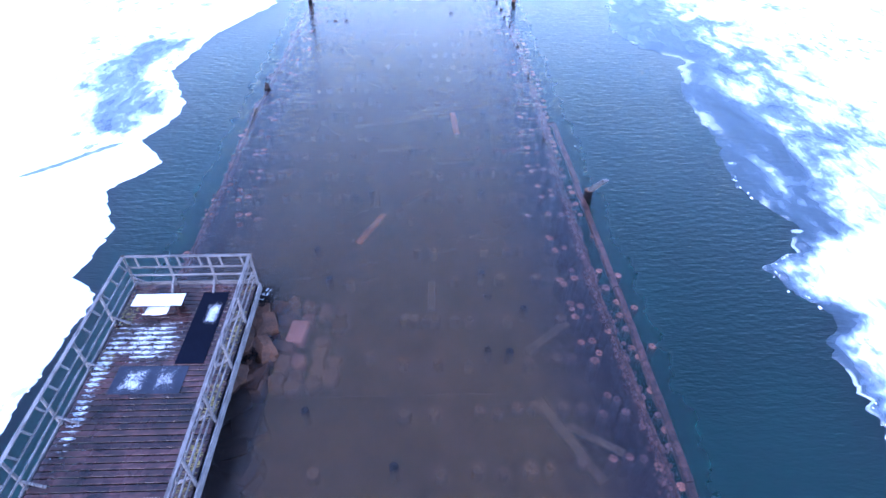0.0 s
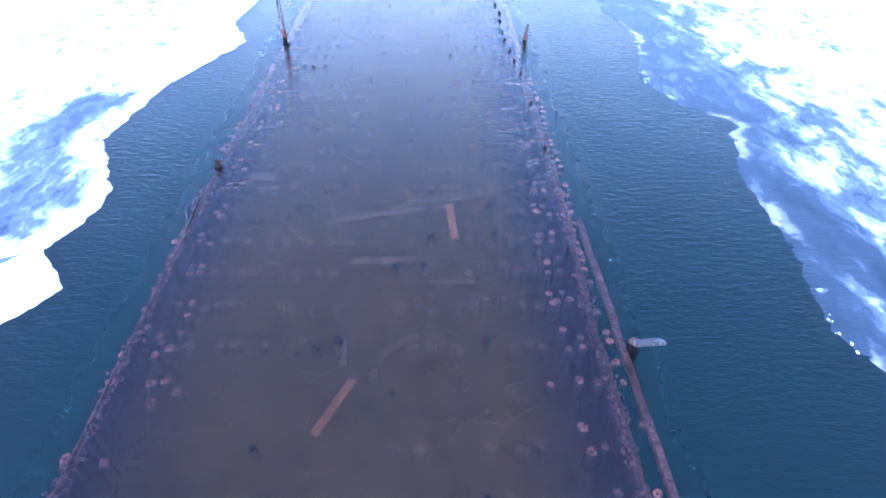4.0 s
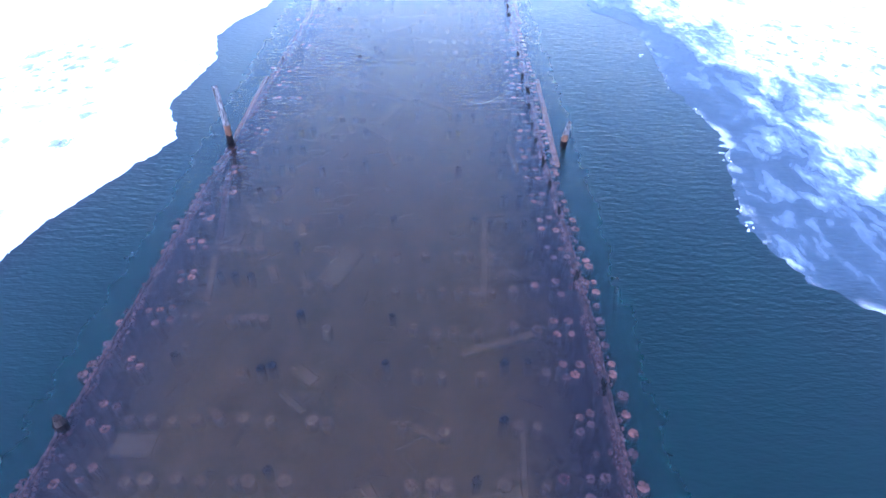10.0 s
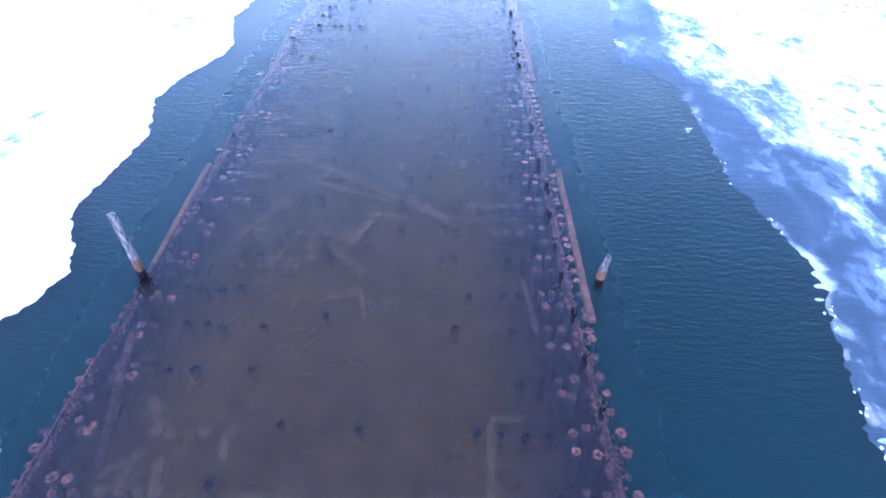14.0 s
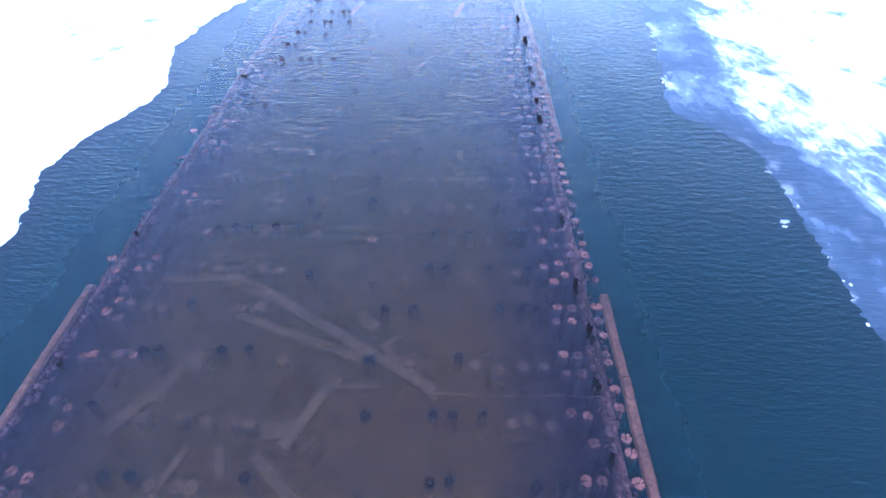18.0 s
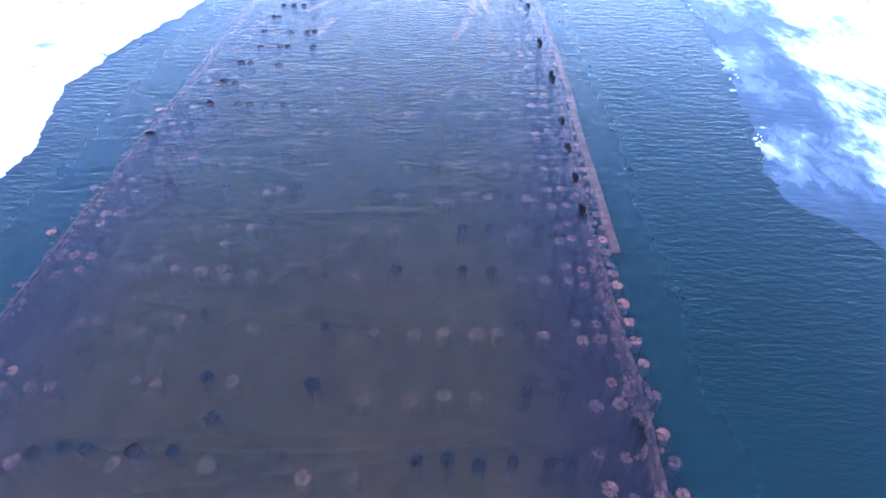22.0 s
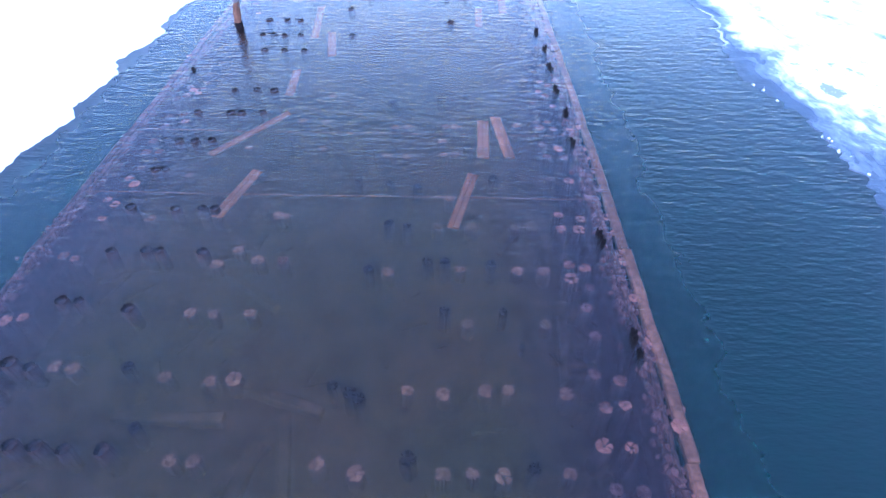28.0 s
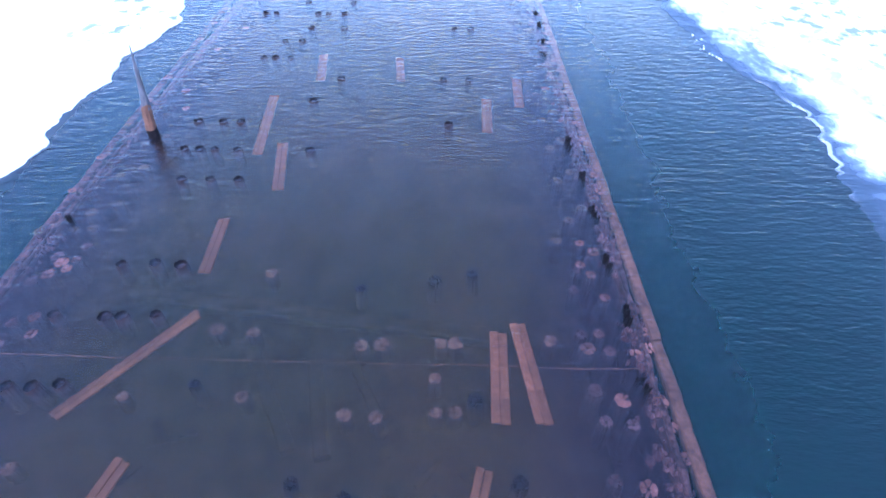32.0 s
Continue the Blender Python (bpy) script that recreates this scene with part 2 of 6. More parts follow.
def ripples(nt, dist):
    """Small wind ripples, long across the wind, under a slower swell that makes them stronger and weaker."""
    gust = ramp(nt, noise_tex(nt, coords(nt, (0.6, 1, 1)), 0.22, 3, 0.6), [(0.3, (0.7,) * 3), (0.7, (1.0,) * 3)])
    b = add(nt, "ShaderNodeBump", Distance=dist)
    nt.links.new(gust, b.inputs["Strength"])
    nt.links.new(crests(nt), b.inputs["Height"])
    return b


def ruffled(nt):
    """Roughness of the surface: calmer in the shelter of the walls than on the open lake."""
    nodes, links = nt.nodes, nt.links
    v = coords(nt)
    sep = nodes.new("ShaderNodeSeparateXYZ")
    links.new(v, sep.inputs[0])
    off, side = nodes.new("ShaderNodeMath"), nodes.new("ShaderNodeMath")
    off.operation, side.operation = "ADD", "ABSOLUTE"
    links.new(sep.outputs[0], off.inputs[0])
    off.inputs[1].default_value = 1.0
    links.new(off.outputs[0], side.inputs[0])
    rough = nodes.new("ShaderNodeMapRange")
    for k, val in (("From Min", 8.1), ("From Max", 8.7), ("To Min", 0.1), ("To Max", 0.285)):
        rough.inputs[k].default_value = val
    wander = nodes.new("ShaderNodeMath")
    wander.operation = "MULTIPLY_ADD"
    links.new(noise_tex(nt, v, 1.1, 4, 0.6), wander.inputs[0])
    wander.inputs[1].default_value = 1.6
    links.new(side.outputs[0], wander.inputs[2])
    links.new(wander.outputs[0], rough.inputs["Value"])
    return rough.outputs[0]


def make_water(name, clear, murk, alpha, glossy, stir=0.0):
    """A sheet of lake water: part lets light through, part scatters it back, and the surface bends it and mirrors the sky."""
    m = bpy.data.materials.new(name)
    m.use_nodes = True
    nt = m.node_tree
    nodes, links = nt.nodes, nt.links
    for n in list(nodes):
        if n.type == "BSDF_PRINCIPLED":
            nodes.remove(n)
    out = nodes["Material Output"]
    if glossy:
        tr = add(nt, "ShaderNodeBsdfRefraction", Color=(*clear, 1), IOR=1.333)
        links.new(ruffled(nt), tr.inputs["Roughness"])
        links.new(ripples(nt, 0.035).outputs[0], tr.inputs["Normal"])
    else:
        tr = add(nt, "ShaderNodeBsdfTransparent", Color=(*clear, 1))
    di = add(nt, "ShaderNodeBsdfDiffuse", Color=(*murk, 1))
    if stir:
        links.new(ripples(nt, stir).outputs[0], di.inputs["Normal"])
    mx = nodes.new("ShaderNodeMixShader")
    mx.inputs[0].default_value = alpha
    links.new(tr.outputs[0], mx.inputs[1])
    links.new(di.outputs[0], mx.inputs[2])
    last = mx.outputs[0]
    if glossy:
        b = ripples(nt, 0.078)
        gl = add(nt, "ShaderNodeBsdfGlossy", Roughness=0.13)
        fr = add(nt, "ShaderNodeFresnel", IOR=1.333)
        links.new(ripples(nt, 0.026).outputs[0], fr.inputs["Normal"])
        links.new(b.outputs[0], gl.inputs["Normal"])
        top = nodes.new("ShaderNodeMixShader")
        steep, boost = nodes.new("ShaderNodeMath"), nodes.new("ShaderNodeMath")
        steep.operation, boost.operation = "MULTIPLY_ADD", "MULTIPLY"
        links.new(fr.outputs[0], steep.inputs[0])
        steep.inputs[1].default_value, steep.inputs[2].default_value = 1.7, 1.6
        links.new(fr.outputs[0], boost.inputs[0])
        links.new(steep.outputs[0], boost.inputs[1])
        links.new(boost.outputs[0], top.inputs[0])
        links.new(last, top.inputs[1])
        links.new(gl.outputs[0], top.inputs[2])
        last = top.outputs[0]
    links.new(last, out.inputs["Surface"])
    return m


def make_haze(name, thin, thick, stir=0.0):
    """Light scattered by silt inside the pier, put into a sheet's colour: brown near the platform, greener further out,
    clearer and painted dim mauve beside the walls.
    """
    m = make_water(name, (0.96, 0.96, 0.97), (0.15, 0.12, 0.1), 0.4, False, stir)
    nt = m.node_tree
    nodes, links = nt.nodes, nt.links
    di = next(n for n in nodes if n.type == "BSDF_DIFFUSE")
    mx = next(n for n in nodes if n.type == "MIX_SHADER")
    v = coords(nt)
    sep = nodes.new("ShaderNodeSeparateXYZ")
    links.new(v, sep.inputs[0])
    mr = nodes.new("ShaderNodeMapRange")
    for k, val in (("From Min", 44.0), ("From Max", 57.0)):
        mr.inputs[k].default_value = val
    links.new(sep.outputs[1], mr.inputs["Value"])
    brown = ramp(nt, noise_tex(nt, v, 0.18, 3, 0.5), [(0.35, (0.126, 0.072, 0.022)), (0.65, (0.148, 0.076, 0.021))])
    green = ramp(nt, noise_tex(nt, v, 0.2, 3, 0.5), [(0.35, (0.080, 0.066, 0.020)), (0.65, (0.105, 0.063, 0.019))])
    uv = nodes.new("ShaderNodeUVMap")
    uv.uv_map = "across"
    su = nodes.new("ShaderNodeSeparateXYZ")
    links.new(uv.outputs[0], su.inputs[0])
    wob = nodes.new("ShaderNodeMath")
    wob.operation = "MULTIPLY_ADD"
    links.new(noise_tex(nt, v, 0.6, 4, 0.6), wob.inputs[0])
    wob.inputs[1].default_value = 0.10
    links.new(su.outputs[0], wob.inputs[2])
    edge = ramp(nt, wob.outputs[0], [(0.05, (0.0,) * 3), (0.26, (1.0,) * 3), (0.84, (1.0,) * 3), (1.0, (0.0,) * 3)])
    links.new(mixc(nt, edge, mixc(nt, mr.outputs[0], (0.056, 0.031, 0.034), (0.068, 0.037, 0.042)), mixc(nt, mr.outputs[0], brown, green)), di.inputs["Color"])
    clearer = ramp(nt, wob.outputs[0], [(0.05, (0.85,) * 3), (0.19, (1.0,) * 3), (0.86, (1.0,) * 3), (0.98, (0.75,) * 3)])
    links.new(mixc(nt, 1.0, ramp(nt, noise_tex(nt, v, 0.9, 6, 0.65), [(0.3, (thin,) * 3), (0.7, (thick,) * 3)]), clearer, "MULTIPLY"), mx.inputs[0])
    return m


M_WATER = make_water("lake_water", (0.97, 0.97, 0.98), (0.05, 0.05, 0.06), 0.09, True, 1.4)
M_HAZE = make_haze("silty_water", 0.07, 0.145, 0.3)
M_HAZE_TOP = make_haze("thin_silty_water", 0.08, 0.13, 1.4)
M_TEAL = make_water("deep_teal_water", (0.7, 0.9, 0.95), (0.003, 0.039, 0.032), 0.85, False)
M_TEAL_THIN = make_water("clear_teal_water", (0.8, 0.93, 0.96), (0.003, 0.039, 0.032), 0.36, False, 1.4)


def make_silt():
    m, nt, nodes, links, p = mat("lake_silt")
    v = coords(nt)
    a = noise_tex(nt, v, 0.22, 5, 0.6)
    c = ramp(nt, a, [(0.3, (0.055, 0.050, 0.032)), (0.5, (0.095, 0.070, 0.042)), (0.72, (0.13, 0.085, 0.048))])
    b = noise_tex(nt, v, 1.6, 7, 0.7)
    c = mixc(nt, 1.0, c, ramp(nt, b, [(0.36, (0.25, 0.25, 0.25)), (0.62, (1.3, 1.3, 1.3))]), "MULTIPLY")
    links.new(c, p.inputs["Base Color"])
    p.inputs["Roughness"].default_value = 0.95
    bump(nt, b, 0.5, 0.05, p)
    return m


M_SILT = make_silt()
M_DEEP, _nt, _n, _l, _p = mat("deep_lake_bed")
_l.new(ramp(_nt, noise_tex(_nt, coords(_nt), 0.3, 5), [(0.3, (0.03, 0.06, 0.06)), (0.7, (0.06, 0.10, 0.10))]), _p.inputs["Base Color"])
_p.inputs["Roughness"].default_value = 0.95


# ---- mesh helpers ----
def part(name, bm, material, parent=None, label="", kind=""):
    me = bpy.data.meshes.new(name)
    bm.to_mesh(me)
    bm.free()
    for mm in material if isinstance(material, (list, tuple)) else [material]:
        me.materials.append(mm)
    ob = new(name, me)
    if parent is not None:
        ob.parent = parent
    return tagged(ob, label, kind=kind)


def box(bm, size, m=Matrix(), bevel=0.0, mi=0):
    """A box centred on the pose m, with bevelled edges."""
    r = bmesh.ops.create_cube(bm, size=1.0, matrix=m @ Matrix.Diagonal((*size, 1)))
    if bevel:
        edges = {e for v in r["verts"] for e in v.link_edges}
        bmesh.ops.bevel(bm, geom=list(edges), offset=bevel, segments=1, affect="EDGES")


def beam(bm, a, b, w, h, bevel=0.01, up=Vector((0, 0, 1))):
    """A timber of width w and height h from a to b."""
    a, b = Vector(a), Vector(b)
    y = (b - a).normalized()
    x = y.cross(up)
    x = x.normalized() if x.length > 1e-4 else Vector((1, 0, 0))
    z = x.cross(y)
    m = Matrix((x, y, z)).transposed().to_4x4()
    m.translation = (a + b) / 2
    box(bm, (w, (b - a).length, h), m, bevel)


def post(bm, x, y, z0, z1, r0, r1, sides=12, lean=(0, 0), crack=0.0, seed=0):
    """A round timber from z0 up to z1, tapered, leaning, with a worn and split top."""
    rng = random.Random(seed)
    rings = []
    steps = 4
    for i in range(steps + 1):
        f = i / steps
        z = z0 + (z1 - z0) * f
        r = r0 + (r1 - r0) * f
        ring = []
        for k in range(sides):
            a = 2 * math.pi * k / sides
            rr = r * (1 + rng.uniform(-0.05, 0.05))
            dz = rng.uniform(-crack, 0) if i == steps else 0
            ring.append(bm.verts.new((x + lean[0] * f + rr * math.cos(a), y + lean[1] * f + rr * math.sin(a), z + dz)))
        rings.append(ring)
    for i in range(steps):
        for k in range(sides):
            bm.faces.new((rings[i][k], rings[i][(k + 1) % sides], rings[i + 1][(k + 1) % sides], rings[i + 1][k]))
    c = bm.verts.new((x + lean[0], y + lean[1], z1 - crack * 0.4))
    for k in range(sides):
        f = bm.faces.new((rings[-1][k], rings[-1][(k + 1) % sides], c))
        f.material_index = 1


def interp(y, pts):
    """The value at y on the broken line through pts, pairs of (y, value)."""
    if y <= pts[0][0]:
        return pts[0][1]
    for (y0, v0), (y1, v1) in zip(pts, pts[1:]):
        if y <= y1:
            return v0 + (v1 - v0) * (y - y0) / (y1 - y0)
    return pts[-1][1]


RIGHT = [(-20, 5.85), (7, 5.75), (12, 5.54), (18.5, 5.5), (24, 5.7), (31, 5.72), (35, 5.64), (40, 5.4), (44, 5.46), (51, 5.47), (56, 5.36), (61, 5.56), (63, 5.62), (67, 5.42), (74, 5.38), (85, 5.0), (130, 4.0)]
LEFT = [(-20, -8.05), (25, -8.08), (36, -7.8), (42, -7.58), (50, -7.38), (60, -7.22), (73, -6.95), (85, -6.7), (130, -6.0)]


# ---- ground and water ----
bm = bmesh.new()
bmesh.ops.create_grid(bm, x_segments=2, y_segments=2, size=900, matrix=Matrix.Translation((0, 300, -7)))
tagged(part("ground", bm, M_DEEP), "dark deep lake bed of silt", "ground", kind="structure")

bm = bmesh.new()
ys = [-30 + 1.0 * i for i in range(171)]
prev = None
for y in ys:
    row = []
    xl, xr = interp(y, LEFT) + 0.2, interp(y, RIGHT) - 0.15
    for k in range(25):
        f = k / 24
        x = xl + (xr - xl) * f
        z = -0.95 - 1.1 * max(0, abs(f - 0.5) * 2 - 0.78) / 0.22 + 0.18 * noise.noise((x * 0.3, y * 0.3, 0)) + 0.08 * noise.noise((x, y, 5))
        row.append(bm.verts.new((x, y, z)))
    if prev:
        for k in range(24):
            bm.faces.new((prev[k], prev[k + 1], row[k + 1], row[k]))
    prev = row
for f in bm.faces:
    f.smooth = True
tagged(part("pier_fill", bm, M_SILT), "brown silt and rubble filling the sunken pier", "lake bed", kind="structure")

bm = bmesh.new()
bmesh.ops.create_grid(bm, x_segments=2, y_segments=2, size=900, matrix=Matrix.Translation((0, 300, 0)))
water = tagged(part("water", bm, M_WATER), "rippled teal lake water reflecting a pale sky", "water", kind="structure")
water.visible_shadow = False
# Stacked half-clear sheets paint the fading of things with depth in silty water.
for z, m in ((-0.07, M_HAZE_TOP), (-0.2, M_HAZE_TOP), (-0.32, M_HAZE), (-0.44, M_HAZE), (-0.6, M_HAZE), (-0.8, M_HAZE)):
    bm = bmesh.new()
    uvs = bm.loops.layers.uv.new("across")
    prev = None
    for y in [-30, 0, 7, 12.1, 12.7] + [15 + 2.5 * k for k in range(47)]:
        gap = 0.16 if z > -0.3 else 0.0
        # Sheets stop short of the platform so its shaded strip reads dark.
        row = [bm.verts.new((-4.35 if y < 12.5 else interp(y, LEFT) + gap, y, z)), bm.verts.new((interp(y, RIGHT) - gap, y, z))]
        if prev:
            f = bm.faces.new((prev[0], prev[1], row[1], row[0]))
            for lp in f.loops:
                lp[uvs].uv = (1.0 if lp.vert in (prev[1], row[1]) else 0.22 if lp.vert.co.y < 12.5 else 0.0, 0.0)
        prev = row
    tagged(part("water_depth", bm, m), "half-clear sheet standing in for light scattered in cloudy silty water inside the sunken pier", "water", kind="structure")
# Teal sheets below and outside put scattered light into colour as well.
bm = bmesh.new()
bmesh.ops.create_grid(bm, x_segments=2, y_segments=2, size=900, matrix=Matrix.Translation((0, 300, -1.6)))
tagged(part("water_depth", bm, M_TEAL), "cloudy teal deep lake water", "water", kind="structure")
for pts, far in ((RIGHT, 60), (LEFT, -60)):
    for z in (-0.34, -0.6, -0.95):
        bm = bmesh.new()
        prev = None
        for y in [-30, 7, 12] + [15 + 2.5 * k for k in range(47)]:
            row = [bm.verts.new((interp(y, pts) + math.copysign(0.1, far), y, z)), bm.verts.new((far, y, z))]
            if prev:
                bm.faces.new((prev[0], prev[1], row[1], row[0]))
            prev = row
        tagged(part("water_depth", bm, M_TEAL_THIN), "clear teal lake water outside the sunken pier", "water", kind="structure")

# ---- ice ----
SHORE_L = [(-40, -11), (8, -10.75), (12.7, -10.4), (13.5, -11.5), (16, -11.2), (18.3, -12.5), (20.4, -10.95), (22.2, -12.5), (24.5, -11.6), (26, -11.8), (29.5, -13.6), (35, -12.7), (40.8, -10.05), (44, -11.55), (49, -10.9), (52.2, -11.9), (54.5, -11.4), (57, -10.3), (58.4, -10.08), (62.3, -11.2), (66.4, -10.6), (68.8, -9.67), (69.6, -9.54), (71.4, -9.06), (72, -9.39), (74.2, -9.06), (75.1, -9.49), (77.5, -8.75), (78.1, -9.15), (79.7, -9.18), (80.9, -8.83), (82.9, -9.08), (84, -8.58), (86, -8.33), (87.7, -8.84), (140, -9)]
SHORE_R = [(-40, 12), (7, 11.6), (9.2, 11.8), (10.3, 11.8), (11.1, 12.7), (11.8, 12.2), (12.5, 11.6), (13.3, 11.6), (14.1, 12.5), (15.0, 13.4), (15.6, 13.7), (18.2, 12.5), (22.3, 13.2), (26.6, 13.3), (30.9, 14.9), (32.4, 13.0), (35.4, 11.9), (41.5, 13.4), (46, 12.45), (54, 12.8), (57.1, 10.45), (60, 11.1), (63.6, 11.7), (69.4, 12.4), (72.2, 12.1), (74.7, 11.2), (79.6, 12.0), (83.7, 10.4), (88.4, 9.9), (140, 10)]


SNOW_R = [(-40, 0.61), (10, 0.61), (14.5, 0.73), (16.2, 3.64), (21.7, 5.10), (30, 3.89), (35.6, 5.59), (42, 3.16), (46.7, 4.86), (49.5, 2.91), (55.4, 3.04), (58.6, 3.89), (64, 3.16), (70, 2.06), (74, 0.76), (78, 0.54), (82, 0.49), (87, 0.43), (140, 0.65)]
SNOW_L = [(-40, 0.2), (21, 0.25), (24, 3.5), (29, 3.8), (33, 3.0), (36, 0.4), (42, 0.6), (46, 0.3), (140, 0.2)]


def ice_sheet(name, shore, snow, side, material, y0, y1, ragged, thick, seed=0):
    bm = bmesh.new()
    uvs = bm.loops.layers.uv.new("rim")
    prev = None
    rim = (0.25, 0.25, 0.3, 0.55, 1, 1.6, 1.9, 2.0)
    prev_us = us = rim
    n = int((y1 - y0) / 0.1)
    for i in range(n + 1):
        y = y0 + (y1 - y0) * i / n
        x = interp(y, shore)
        w = interp(y, snow)
        if side < 0:
            dip = 1.7 - 0.95 * min(1, max(0, w - 0.6) / 2)
            us = (1.7, 1.7, 1.7, dip, dip, 1.6, 1.9, 2.0)
        x += side * ragged * (0.35 * noise.noise((y * 1.3, seed, 0)) + 0.2 * noise.noise((y * 4.1, seed, 3)) + 0.1 * noise.noise((y * 11, seed, 7)))
        dy = 0.3 * ragged * noise.noise((y * 2.2, seed, 11))
        cols = [(x, -thick), (x - 0.015 * side, 0.006), (x + side * (0.04 + 0.02 * w), 0.015 + thick * 0.3), (x + side * 0.5 * w, 0.02 + thick * 0.5), (x + side * w, 0.05), (x + side * (1.6 * w + 0.3), 0.06), (x + side * (2 * w + 2), 0.08), (side * 600, 0.08)]
        row = [bm.verts.new((cx, y + (dy if k < 4 else 0), cz)) for k, (cx, cz) in enumerate(cols)]
        if prev:
            for k in range(len(row) - 1):
                q = (prev[k], prev[k + 1], row[k + 1], row[k])
                f = bm.faces.new(q if side > 0 else q[::-1])
                for lp in f.loops:
                    a = us if lp.vert in row else prev_us
                    lp[uvs].uv = (a[k + 1] if lp.vert in (prev[k + 1], row[k + 1]) else a[k], y)
        prev, prev_us = row, us
    return part(name, bm, material)


tagged(ice_sheet("ice_sheet", SHORE_L, SNOW_L, -1, M_ICE_L, -40, 140, 0.5, 0.08), "white snow-covered lake ice with a ragged melting edge", "ice", kind="structure")
tagged(ice_sheet("ice_sheet", SHORE_R, SNOW_R, 1, M_ICE_R, -40, 140, 0.9, 0.02, seed=5), "slushy half-melted lake ice with blue wet patches", "ice", kind="structure")

# ---- viewing platform ----
DX0, DX1, DY1, DZ = -8.62, -5.08, 12.12, 0.93
deck = tagged(new("viewing_platform"), "weathered reddish-brown wooden viewing platform with grey railings over the water", "platform")
deck.location = (-6.85, 6, -0.9)
UNDO = Matrix.Translation(deck.location).inverted()


def deck_part(name, bm, material, parent=None, label=""):
    ob = part(name, bm, material, parent or deck, label)
    if parent is None:
        ob.matrix_parent_inverse = UNDO
    return ob


rng = random.Random(4)
plank_meshes = []
for k in range(5):
    bm = bmesh.new()
    box(bm, (DX1 - DX0, 0.136, 0.038), Matrix(), 0.006)
    for v in bm.verts:
        v.co.z += 0.004 * noise.noise((v.co.x * 2, k * 3.1, 0))
    me = bpy.data.meshes.new("plank")
    bm.to_mesh(me)
    bm.free()
    me.materials.append(M_DECK)
    plank_meshes.append(me)
n_planks = 118
for i in range(n_planks):
    ob = new("plank", plank_meshes[rng.randrange(5)])
    ob.parent = deck
    ob.matrix_parent_inverse = UNDO
    ob.matrix_basis = pose((DX0 + DX1) / 2 + rng.uniform(-0.012, 0.012), DY1 - 0.08 - i * 0.166, DZ - 0.019 + rng.uniform(-0.003, 0.003), 0, 0, rng.uniform(-0.1, 0.1))

# joists, side beams and posts under the deck
for x in (DX0 + 0.06, DX0 + 1.2, DX1 - 1.2, DX1 - 0.06):
    bm = bmesh.new()
    beam(bm, (x, -8.0, DZ - 0.17), (x, DY1, DZ - 0.17), 0.09, 0.24, 0.008)
    deck_part("joist", bm, M_BARK)
for y in (-6.5, -2.8, 1.0, 4.7, 8.4, 11.6):
    bm = bmesh.new()
    beam(bm, (DX0 - 0.05, y, DZ - 0.39), (DX1 + 0.05, y, DZ - 0.39), 0.2, 0.2, 0.015)
    deck_part("cross_beam", bm, M_BARK)
    for x in (DX0 + 0.35, DX1 - 0.35):
        bm = bmesh.new()
        post(bm, x, y, -7.2 if x < -8.0 else -1.4, DZ - 0.49, 0.16, 0.15, seed=int(y * 10 + x))
        deck_part("leg", bm, [M_BARK, M_BARK])

# railings: posts, four rails, flat cap and outside brackets
RAIL_Z = (0.16, 0.45, 0.76)
RUNS = [((DX1 + 0.02, -8, 0), (DX1 + 0.02, DY1 + 0.02, 0), Vector((1, 0, 0))), ((DX0 - 0.02, DY1 + 0.02, 0), (DX1 + 0.02, DY1 + 0.02, 0), Vector((0, 1, 0))), ((DX0 - 0.02, -8, 0), (DX0 - 0.02, DY1 + 0.02, 0), Vector((-1, 0, 0)))]
